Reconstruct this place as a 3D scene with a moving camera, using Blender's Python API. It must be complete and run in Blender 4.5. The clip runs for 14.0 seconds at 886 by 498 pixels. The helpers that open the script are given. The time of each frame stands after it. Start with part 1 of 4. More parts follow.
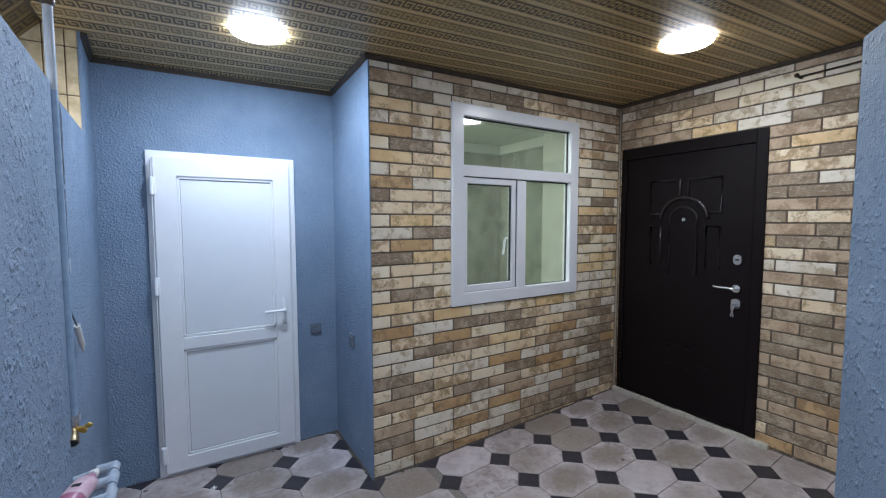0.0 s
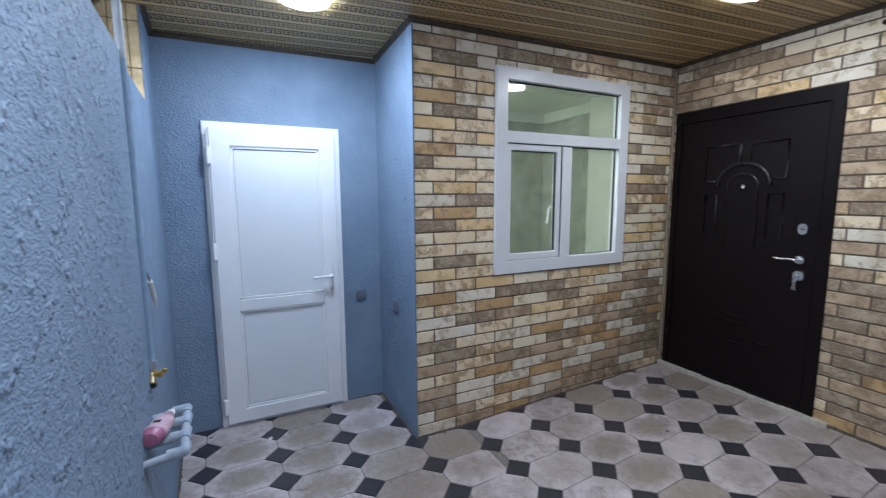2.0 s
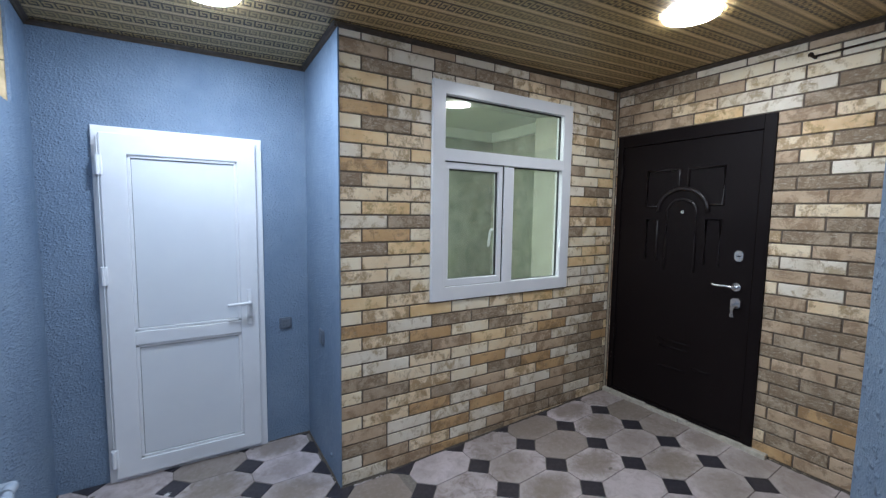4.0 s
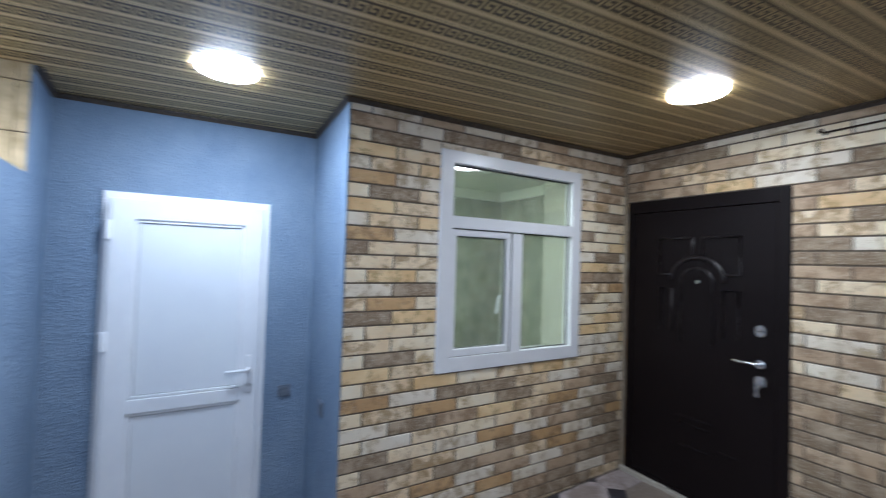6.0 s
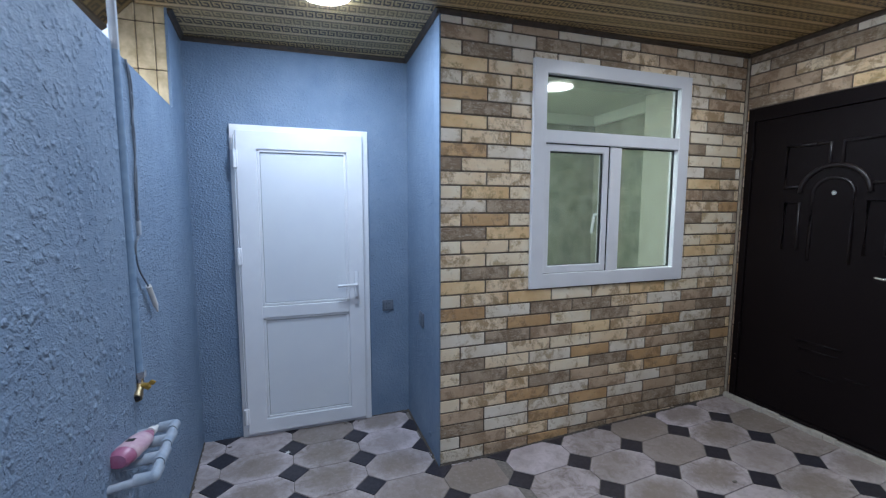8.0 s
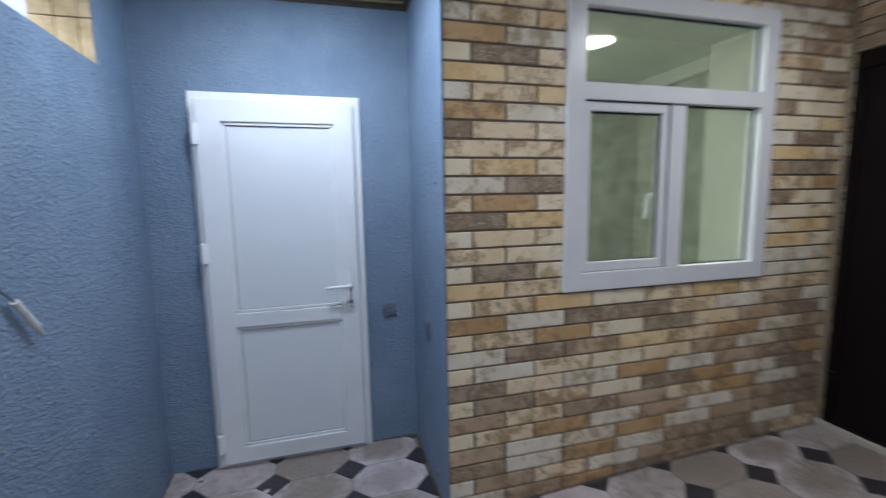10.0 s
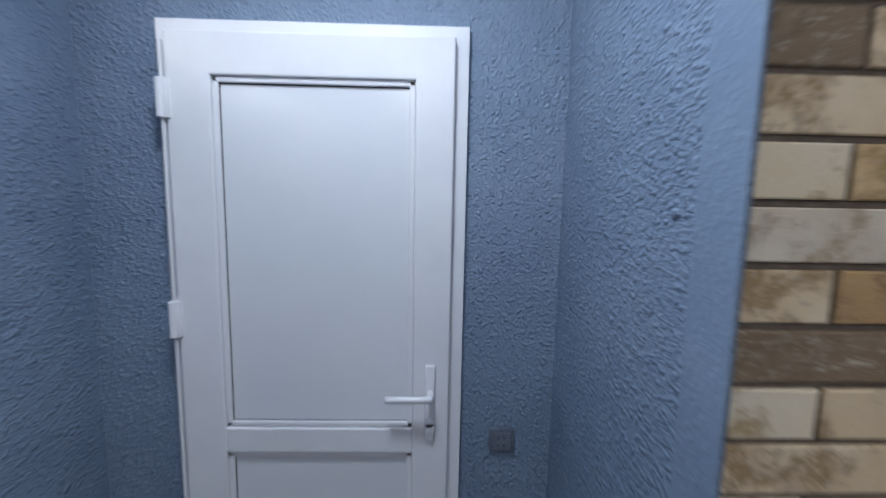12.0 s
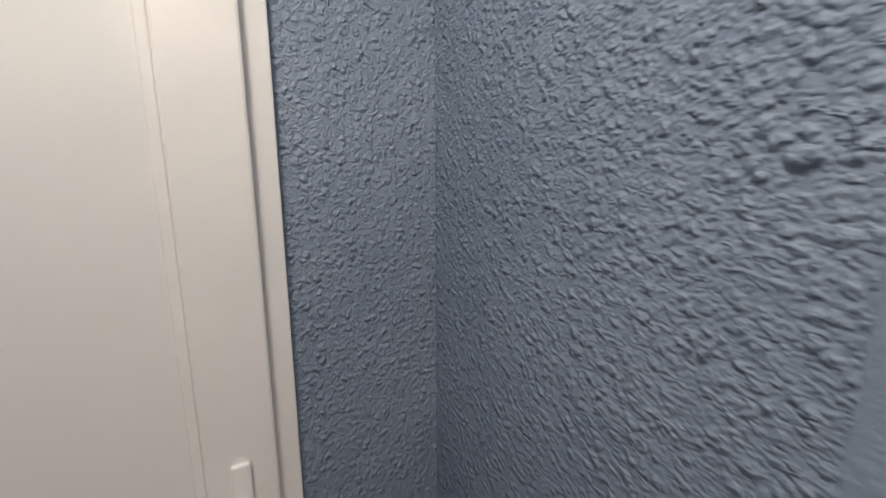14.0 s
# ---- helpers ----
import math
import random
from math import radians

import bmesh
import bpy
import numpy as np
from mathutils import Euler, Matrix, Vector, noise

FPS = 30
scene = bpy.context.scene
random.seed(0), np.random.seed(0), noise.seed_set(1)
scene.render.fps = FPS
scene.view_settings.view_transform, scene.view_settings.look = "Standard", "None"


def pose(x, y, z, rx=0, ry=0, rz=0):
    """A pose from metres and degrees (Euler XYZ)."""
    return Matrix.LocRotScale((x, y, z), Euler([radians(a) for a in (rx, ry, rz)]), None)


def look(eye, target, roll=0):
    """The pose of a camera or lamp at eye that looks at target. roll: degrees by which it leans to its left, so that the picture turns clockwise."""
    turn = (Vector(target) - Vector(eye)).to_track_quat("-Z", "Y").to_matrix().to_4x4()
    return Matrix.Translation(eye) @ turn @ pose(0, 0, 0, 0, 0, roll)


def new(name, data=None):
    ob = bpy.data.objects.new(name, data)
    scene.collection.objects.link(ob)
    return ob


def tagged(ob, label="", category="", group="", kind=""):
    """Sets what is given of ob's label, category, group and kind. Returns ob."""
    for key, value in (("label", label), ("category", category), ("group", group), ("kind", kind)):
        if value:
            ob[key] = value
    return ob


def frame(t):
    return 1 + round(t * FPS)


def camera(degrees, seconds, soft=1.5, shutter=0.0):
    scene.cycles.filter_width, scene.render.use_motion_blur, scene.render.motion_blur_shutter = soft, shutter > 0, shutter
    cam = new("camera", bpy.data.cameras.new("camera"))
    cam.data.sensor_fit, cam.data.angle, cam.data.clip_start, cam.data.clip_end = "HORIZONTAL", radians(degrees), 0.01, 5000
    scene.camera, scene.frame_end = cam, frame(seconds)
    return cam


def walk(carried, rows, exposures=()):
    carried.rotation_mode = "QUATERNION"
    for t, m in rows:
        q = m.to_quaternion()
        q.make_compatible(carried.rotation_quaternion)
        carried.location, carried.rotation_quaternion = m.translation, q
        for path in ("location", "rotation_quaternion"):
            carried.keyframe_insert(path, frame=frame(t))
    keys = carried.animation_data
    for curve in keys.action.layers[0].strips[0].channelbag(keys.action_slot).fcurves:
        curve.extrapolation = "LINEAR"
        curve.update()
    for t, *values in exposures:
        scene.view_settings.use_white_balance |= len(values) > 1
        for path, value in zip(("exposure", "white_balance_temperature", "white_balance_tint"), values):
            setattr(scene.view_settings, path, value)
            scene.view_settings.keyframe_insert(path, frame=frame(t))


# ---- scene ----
cam = camera(93.5, 14.0, soft=1.2, shutter=0.5)
PATH = [
    (0, (-0.91, -2.332, 1.589), (0.124, -0.626, 1.456), -0.1),
    (0.5, (-0.919, -2.334, 1.583), (0.072, -0.602, 1.455), -0.5),
    (1, (-0.938, -2.331, 1.577), (-0.099, -0.519, 1.476), 0.1),
    (1.5, (-0.951, -2.325, 1.563), (-0.162, -0.496, 1.386), 0.2),
    (2, (-0.943, -2.326, 1.538), (-0.073, -0.542, 1.29), -0.3),
    (2.5, (-0.925, -2.338, 1.538), (0.094, -0.638, 1.265), -0.3),
    (3, (-0.88, -2.332, 1.533), (0.207, -0.68, 1.233), 0.5),
    (3.5, (-0.786, -2.267, 1.54), (0.259, -0.579, 1.297), 0.2),
    (3.7, (-0.735, -2.241, 1.551), (0.294, -0.54, 1.339), 0.7),
    (5.8, (-0.634, -2.155, 1.707), (0.502, -0.51, 1.757), 2.1),
    (6, (-0.655, -2.167, 1.692), (0.347, -0.437, 1.745), 1.8),
    (6.5, (-0.71, -2.193, 1.664), (-0.076, -0.296, 1.712), 1.8),
    (7, (-0.727, -2.192, 1.605), (-0.27, -0.246, 1.54), 1.2),
    (7.5, (-0.708, -2.188, 1.555), (-0.167, -0.269, 1.398), 0.4),
    (7.7, (-0.74, -2.194, 1.532), (-0.117, -0.302, 1.357), 0.6),
    (9.8, (-0.481, -1.782, 1.476), (0.194, 0.079, 1.191), -0.6),
    (10, (-0.462, -1.699, 1.467), (0.052, 0.219, 1.221), -1.0),
    (10.5, (-0.391, -1.48, 1.461), (-0.17, 0.49, 1.198), -0.8),
    (11, (-0.429, -1.158, 1.475), (-0.262, 0.826, 1.279), 0.3),
    (11.5, (-0.413, -0.83, 1.497), (-0.265, 1.153, 1.288), -0.5),
    (12, (-0.379, -0.497, 1.552), (-0.323, 1.487, 1.309), 1.1),
    (12.5, (-0.422, -0.162, 1.531), (-0.124, 1.802, 1.295), 1.5),
    (13, (-0.429, 0.06, 1.552), (0.216, 1.937, 1.312), -0.2),
    (13.5, (-0.388, 0.1, 1.528), (0.571, 1.827, 1.223), 1.4),
    (14, (-0.37, -0.005, 1.527), (0.559, 1.725, 1.147), -0.1),
]
walk(cam, [(t, look(eye, target, roll)) for t, eye, target, roll in PATH], exposures=[(0.0, 1.44, 5450, 10), (1.5, 1.50, 5300, 10), (3.0, 1.51, 5500, 9), (5.8, 1.52, 5300, 9.5), (6.5, 1.63, 5300, 10), (7.5, 1.40, 5250, 10), (10.0, 1.22, 5600, 10), (10.5, 1.18, 5700, 11), (11.5, 0.96, 5900, 13), (12.0, 0.91, 5750, 12), (12.2, 0.89, 6000, 12), (12.5, 0.73, 7300, 12.5), (13.0, 0.70, 8200, 14), (13.5, 1.05, 8300, 13.5), (14.0, 1.09, 8500, 15)])

# ---- light ----
world = bpy.data.worlds.new("world")
scene.world = world
world.use_nodes = True
_wn = world.node_tree
_sky = _wn.nodes.new("ShaderNodeTexSky")
_sky.sky_type = "NISHITA"
_sky.sun_disc = False
_sky.sun_elevation, _sky.sun_rotation = radians(35), radians(200)
_sky.dust_density = 4.0
_hs = _wn.nodes.new("ShaderNodeHueSaturation")
_hs.inputs["Saturation"].default_value = 0.3
_wn.links.new(_sky.outputs[0], _hs.inputs["Color"])
_wn.links.new(_hs.outputs[0], _wn.nodes["Background"].inputs[0])
_wn.nodes["Background"].inputs[1].default_value = 0.15
LAMP_POWER = 44.0


# ---- materials ----
def mat(name, base=(0.5, 0.5, 0.5), rough=0.5, metal=0.0, emit=0.0):
    m = bpy.data.materials.new(name)
    m.use_nodes = True
    b = m.node_tree.nodes["Principled BSDF"]
    b.inputs["Base Color"].default_value = (*base, 1)
    b.inputs["Roughness"].default_value = rough
    b.inputs["Metallic"].default_value = metal
    if emit:
        b.inputs["Emission Color"].default_value = (*base, 1)
        b.inputs["Emission Strength"].default_value = emit
    return m


class Net:
    """Short hand for a material's node tree."""

    def __init__(self, m):
        self.t = m.node_tree
        self.b = self.t.nodes["Principled BSDF"]

    def node(self, kind, operation="", data_type="", blend_type="", feature=""):
        n = self.t.nodes.new(kind)
        if data_type:
            n.data_type = data_type
        if operation:
            n.operation = operation
        if blend_type:
            n.blend_type = blend_type
        if feature:
            n.feature = feature
        return n

    def link(self, a, b):
        self.t.links.new(a, b)

    def coord(self, which="Object", scale=(1, 1, 1), offset=None):
        c = self.node("ShaderNodeTexCoord")
        mp = self.node("ShaderNodeMapping")
        mp.inputs["Scale"].default_value = scale
        self.link(c.outputs[which], mp.inputs["Vector"])
        if offset is not None:
            self.link(offset, mp.inputs["Location"])
        return mp.outputs[0]

    def noise(self, vec, scale, detail=4.0, rough=0.55, distort=0.0):
        n = self.node("ShaderNodeTexNoise")
        n.inputs["Scale"].default_value = scale
        n.inputs["Detail"].default_value = detail
        n.inputs["Roughness"].default_value = rough
        n.inputs["Distortion"].default_value = distort
        self.link(vec, n.inputs["Vector"])
        return n.outputs["Fac"]

    def ramp(self, fac, stops, interp="LINEAR"):
        r = self.node("ShaderNodeValToRGB")
        r.color_ramp.interpolation = interp
        e = r.color_ramp.elements
        while len(e) < len(stops):
            e.new(0.5)
        for el, (p, c) in zip(e, stops):
            el.position = p
            el.color = (*c, 1) if len(c) == 3 else c
        self.link(fac, r.inputs[0])
        return r.outputs[0]

    def mix(self, fac, a, b, blend="MIX"):
        n = self.node("ShaderNodeMix", data_type="RGBA", blend_type=blend)
        for s, v in ((n.inputs[0], fac), (n.inputs[6], a), (n.inputs[7], b)):
            if isinstance(v, (int, float)):
                s.default_value = v
            elif isinstance(v, tuple):
                s.default_value = (*v, 1)
            else:
                self.link(v, s)
        return n.outputs[2]

    def math(self, op, a, b=0.0, c=0.0):
        n = self.node("ShaderNodeMath", operation=op)
        for s, v in zip(n.inputs, (a, b, c)):
            if isinstance(v, (int, float)):
                s.default_value = v
            else:
                self.link(v, s)
        return n.outputs[0]

    def bump(self, height, strength=0.5, dist=0.005):
        n = self.node("ShaderNodeBump")
        n.inputs["Strength"].default_value = strength
        n.inputs["Distance"].default_value = dist
        self.link(height, n.inputs["Height"])
        self.link(n.outputs[0], self.b.inputs["Normal"])

    def base(self, c):
        self.link(c, self.b.inputs["Base Color"])

    def rough(self, c):
        self.link(c, self.b.inputs["Roughness"])


def blue_plaster(name="blue_plaster", relief=1.0, size=1.0):
    """Roller-textured stucco under matt blue paint."""
    m = mat(name, rough=0.62)
    n = Net(m)
    v = n.coord()
    big = n.noise(v, 2.6, 6, 0.65)
    fine = n.noise(v, 210, 3)
    col = n.mix(n.ramp(big, [(0.32, (0, 0, 0)), (0.68, (1, 1, 1))]), (0.175, 0.238, 0.335), (0.245, 0.315, 0.415))
    warp = n.node("ShaderNodeTexNoise")
    warp.inputs["Scale"].default_value = 60
    n.link(v, warp.inputs["Vector"])
    shove = n.node("ShaderNodeVectorMath", "MULTIPLY_ADD")
    n.link(warp.outputs["Color"], shove.inputs[0])
    shove.inputs[1].default_value = (0.011, 0.011, 0.011)
    n.link(v, shove.inputs[2])

    def grains(scale, lo, hi):
        c = n.node("ShaderNodeTexVoronoi")
        c.feature = "SMOOTH_F1"
        c.inputs["Scale"].default_value = scale
        c.inputs["Smoothness"].default_value = 0.35
        n.link(shove.outputs[0], c.inputs["Vector"])
        return n.ramp(c.outputs["Distance"], [(lo, (1, 1, 1)), (hi, (0, 0, 0))])

    wide = n.noise(v, 27, 3, 0.55)
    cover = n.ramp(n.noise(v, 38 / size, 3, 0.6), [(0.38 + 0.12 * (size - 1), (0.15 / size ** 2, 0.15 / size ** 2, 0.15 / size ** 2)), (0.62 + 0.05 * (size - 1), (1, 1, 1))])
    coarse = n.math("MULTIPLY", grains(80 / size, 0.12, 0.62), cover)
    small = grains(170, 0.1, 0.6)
    # hollows between the grains darkened in the colour, like their own small shade
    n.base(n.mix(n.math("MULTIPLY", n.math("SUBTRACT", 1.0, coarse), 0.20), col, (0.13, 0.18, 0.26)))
    h = n.math("ADD", n.math("ADD", n.math("MULTIPLY", coarse, 1.5), n.math("MULTIPLY", small, 0.45 / size)), n.math("MULTIPLY", wide, 1.5 / size))
    nodule = n.ramp(n.noise(v, 31, 3, 0.55, 0.3), [(0.63, (0, 0, 0)), (0.71, (1, 1, 1))])
    h = n.math("ADD", n.math("ADD", h, n.math("MULTIPLY", fine, 0.3)), n.math("MULTIPLY", nodule, 1.4))
    n.bump(h, 0.9 * relief, 0.0036 * size)
    n.rough(n.ramp(wide, [(0.3, (0.52, 0.52, 0.52)), (0.7, (0.7, 0.7, 0.7))]))
    return m


def brick_mat(name, light, mid, stain_col, stained, cracks=0.0):
    """One colourway of rustic brick tile: light to mid glaze, blotched with stain over a share of the face."""
    m = mat("rustic_brick_" + name, rough=0.5)
    n = Net(m)
    rnd = n.node("ShaderNodeObjectInfo").outputs["Random"]
    off = n.node("ShaderNodeCombineXYZ")
    for i, k in enumerate((37.0, 91.0, 53.0)):
        n.link(n.math("MULTIPLY", rnd, k), off.inputs[i])
    v = n.coord("Object", (1, 1, 1), off.outputs[0])
    vl = n.coord("Object", (0.5, 0.5, 1.7), off.outputs[0])
    tint = n.ramp(n.noise(v, 6.5, 3, 0.5), [(0.36, (0, 0, 0)), (0.64, (1, 1, 1))])
    c = n.mix(tint, light, mid)
    # streaks of thin glaze along the piece
    streak = n.ramp(n.noise(vl, 30, 6, 0.7), [(0.40, (0, 0, 0)), (0.68, (1, 1, 1))])
    c = n.mix(n.math("MULTIPLY", streak, 0.32), c, mid)
    # blotches with grainy edges
    edge = n.math("ADD", n.noise(v, 12, 5, 0.66, 0.5), n.math("MULTIPLY", n.math("SUBTRACT", n.noise(v, 80, 6, 0.8), 0.5), 0.42))
    level = n.math("ADD", n.math("SUBTRACT", 0.66, n.math("MULTIPLY", stained, 0.34)), n.math("MULTIPLY", n.math("SUBTRACT", n.math("FRACT", n.math("MULTIPLY", rnd, 29.7)), 0.5), 0.10))
    blotch = n.ramp(n.math("SUBTRACT", edge, level), [(0.0, (0, 0, 0)), (0.13, (1, 1, 1))])
    grain = n.mix(n.noise(v, 120, 5, 0.7), stain_col, tuple(min(1.0, q * 1.4) for q in stain_col))
    c = n.mix(n.math("MULTIPLY", blotch, 0.9), c, grain)
    # pale chipped flakes where the stain is
    flake = n.ramp(n.noise(vl, 75, 6, 0.75, 0.6), [(0.54, (0, 0, 0)), (0.63, (1, 1, 1))])
    c = n.mix(n.math("MULTIPLY", flake, n.math("ADD", 0.08 + 0.4 * cracks, n.math("MULTIPLY", blotch, 0.2))), c, (0.68, 0.62, 0.50))
    n.base(c)
    n.bump(n.math("ADD", n.noise(v, 55, 6, 0.7), n.math("MULTIPLY", blotch, -0.6)), 0.5 + 0.4 * cracks, 0.003)
    n.rough(n.ramp(blotch, [(0, (0.40, 0.40, 0.40)), (1, (0.66, 0.66, 0.66))]))
    return m


def noisy(name, a, b, rough=0.5, scale=20.0, bump=0.2, metal=0.0, dist=0.002, lo=0.35, hi=0.65):
    m = mat(name, a, rough, metal)
    n = Net(m)
    v = n.coord()
    f = n.noise(v, scale, 6, 0.6)
    n.base(n.mix(n.ramp(f, [(lo, (0, 0, 0)), (hi, (1, 1, 1))]), a, b))
    n.bump(n.noise(v, scale * 3, 5), bump, dist)
    return m


def tile_mat():
    m = mat("octagon_tile", rough=0.45)
    n = Net(m)
    rnd = n.node("ShaderNodeObjectInfo").outputs["Random"]
    off = n.node("ShaderNodeCombineXYZ")
    n.link(n.math("MULTIPLY", rnd, 41.0), off.inputs[0])
    n.link(n.math("MULTIPLY", rnd, 77.0), off.inputs[1])
    v = n.coord("Object", (1, 1, 1), off.outputs[0])
    body = n.ramp(rnd, [(0.0, (0.610, 0.535, 0.550)), (0.50, (0.550, 0.480, 0.482)), (0.76, (0.470, 0.405, 0.392)), (0.86, (0.345, 0.290, 0.260)), (1.0, (0.275, 0.228, 0.195))])
    stain = n.ramp(n.noise(v, 12, 9, 0.74, 0.8), [(0.44, (0, 0, 0)), (0.64, (1, 1, 1))])
    r2 = n.math("FRACT", n.math("MULTIPLY", rnd, 13.7))
    c = n.mix(n.math("MULTIPLY", stain, n.math("ADD", 0.35, n.math("MULTIPLY", r2, 0.6))), body, (0.180, 0.142, 0.115))
    # foot dirt that leaves a paler rim round some pieces
    rim = n.node("ShaderNodeVectorMath", "LENGTH")
    n.link(n.coord("Object", (0.72, 1.0, 1.0)), rim.inputs[0])
    ragged = n.math("ADD", rim.outputs["Value"], n.math("MULTIPLY", n.noise(v, 16, 9, 0.78), 0.2))
    worn = n.ramp(ragged, [(0.165, (1, 1, 1)), (0.235, (0, 0, 0))])
    r3 = n.ramp(n.math("FRACT", n.math("MULTIPLY", rnd, 31.1)), [(0.0, (0.12, 0.12, 0.12)), (0.35, (0.5, 0.5, 0.5)), (0.62, (0.85, 0.85, 0.85))], "CONSTANT")
    c = n.mix(n.math("MULTIPLY", worn, r3), c, (0.250, 0.202, 0.165))
    geo = n.node("ShaderNodeNewGeometry")
    grime = n.ramp(n.noise(geo.outputs["Position"], 1.5, 5, 0.62), [(0.46, (0, 0, 0)), (0.64, (1, 1, 1))])
    c = n.mix(n.math("MULTIPLY", grime, 0.55), c, (0.205, 0.168, 0.130))
    dust = n.ramp(n.noise(v, 40, 6, 0.7), [(0.5, (0, 0, 0)), (0.75, (1, 1, 1))])
    c = n.mix(n.math("MULTIPLY", dust, 0.3), c, (0.530, 0.485, 0.490))
    fleck = n.ramp(n.noise(v, 85, 4, 0.75), [(0.66, (0, 0, 0)), (0.72, (1, 1, 1))])
    n.base(n.mix(n.math("MULTIPLY", fleck, 0.65), c, (0.13, 0.105, 0.09)))
    n.rough(n.ramp(stain, [(0, (0.38, 0.38, 0.38)), (1, (0.6, 0.6, 0.6))]))
    n.bump(n.noise(v, 25, 5), 0.12, 0.002)
    return m


def ceiling_mat(name="meander_panel", tone=1.0):
    """Plastic ceiling boards: a raised Greek-key band between thin ribs, wood-toned."""
    m = mat(name, rough=0.42)
    n = Net(m)
    c = n.node("ShaderNodeTexCoord")
    sep = n.node("ShaderNodeSeparateXYZ")
    n.link(c.outputs["Object"], sep.inputs[0])
    x, y = sep.outputs[0], sep.outputs[1]
    P, U, TURN = 0.103, 0.050, radians(-3.5)   # band pitch, key pitch, lie of the boards
    xr = n.math("ADD", n.math("MULTIPLY", x, math.cos(TURN)), n.math("MULTIPLY", y, math.sin(TURN)))
    yr = n.math("SUBTRACT", n.math("MULTIPLY", y, math.cos(TURN)), n.math("MULTIPLY", x, math.sin(TURN)))
    bands = n.math("DIVIDE", n.math("ADD", yr, 10.047), P)
    v = n.math("FRACT", bands)
    board = n.math("FLOOR", bands)
    shift = n.math("MULTIPLY", n.math("FRACT", n.math("MULTIPLY", board, 0.37)), U)
    u = n.math("FRACT", n.math("DIVIDE", n.math("ADD", n.math("ADD", xr, 10.0), shift), U))
    odd = n.math("FRACT", n.math("MULTIPLY", board, 0.5))

    def box(u0, u1, v0, v1):
        def band(s, a, b):
            return n.math("MULTIPLY", n.math("GREATER_THAN", s, a), n.math("LESS_THAN", s, b))
        return n.math("MULTIPLY", band(u, u0, u1), band(v, v0, v1))

    key = None
    for bx in ((0.0, 0.16, 0.16, 0.84), (0.0, 0.80, 0.70, 0.84), (0.64, 0.80, 0.40, 0.84), (0.34, 0.80, 0.40, 0.54), (0.0, 1.01, 0.14, 0.27)):
        b = box(*bx)
        key = b if key is None else n.math("MAXIMUM", key, b)
    rib = None
    for a, b in ((0.0, 0.055), (0.075, 0.10), (0.90, 0.925), (0.945, 1.0)):
        k = box(-1, 2, a, b)
        rib = k if rib is None else n.math("MAXIMUM", rib, k)
    vec = n.coord("Object", (1.5, 14, 1))
    wood = n.noise(vec, 2.4, 5, 0.6)
    v2 = n.coord("Object")
    large = n.noise(v2, 1.6, 3)
    ground = n.mix(n.ramp(wood, [(0.35, (0, 0, 0)), (0.65, (1, 1, 1))]), (0.41, 0.280, 0.108), (0.57, 0.41, 0.180))
    ground = n.mix(n.ramp(large, [(0.4, (0, 0, 0)), (0.65, (1, 1, 1))]), ground, (0.40, 0.29, 0.13))
    dark = n.mix(wood, (0.040, 0.024, 0.009), (0.105, 0.064, 0.026))
    col = n.mix(n.math("MULTIPLY", key, n.math("ADD", 0.66, n.math("MULTIPLY", odd, 0.66))), ground, dark)
    col = n.mix(n.math("MULTIPLY", rib, 0.85), col, (0.74, 0.57, 0.30))
    seam = n.math("MULTIPLY", box(-1, 2, 0.0, 0.02), n.math("GREATER_THAN", odd, 0.25))
    col = n.mix(seam, col, (0.05, 0.035, 0.02))
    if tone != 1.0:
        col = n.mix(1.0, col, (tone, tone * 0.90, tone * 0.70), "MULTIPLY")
    n.base(col)
    h = n.math("SUBTRACT", n.math("ADD", rib, n.math("MULTIPLY", key, -0.5)), n.math("MULTIPLY", seam, 1.5))
    n.bump(h, 0.5, 0.003)
    return m


def glass_mat():
    m = mat("window_glass", (0.91, 0.945, 0.89), 0.0)
    b = m.node_tree.nodes["Principled BSDF"]
    b.inputs["Transmission Weight"].default_value = 1.0
    b.inputs["IOR"].default_value = 1.5
    n = Net(m)
    dust = n.node("ShaderNodeBsdfDiffuse")
    dust.inputs["Color"].default_value = (0.62, 0.66, 0.58, 1)
    mx = n.node("ShaderNodeMixShader")
    v = n.coord()
    n.link(n.ramp(n.noise(v, 5, 5, 0.6), [(0.3, (0.05, 0.05, 0.05)), (0.75, (0.13, 0.13, 0.13))]), mx.inputs[0])
    n.link(b.outputs[0], mx.inputs[1])
    n.link(dust.outputs[0], mx.inputs[2])
    n.link(mx.outputs[0], m.node_tree.nodes["Material Output"].inputs["Surface"])
    return m


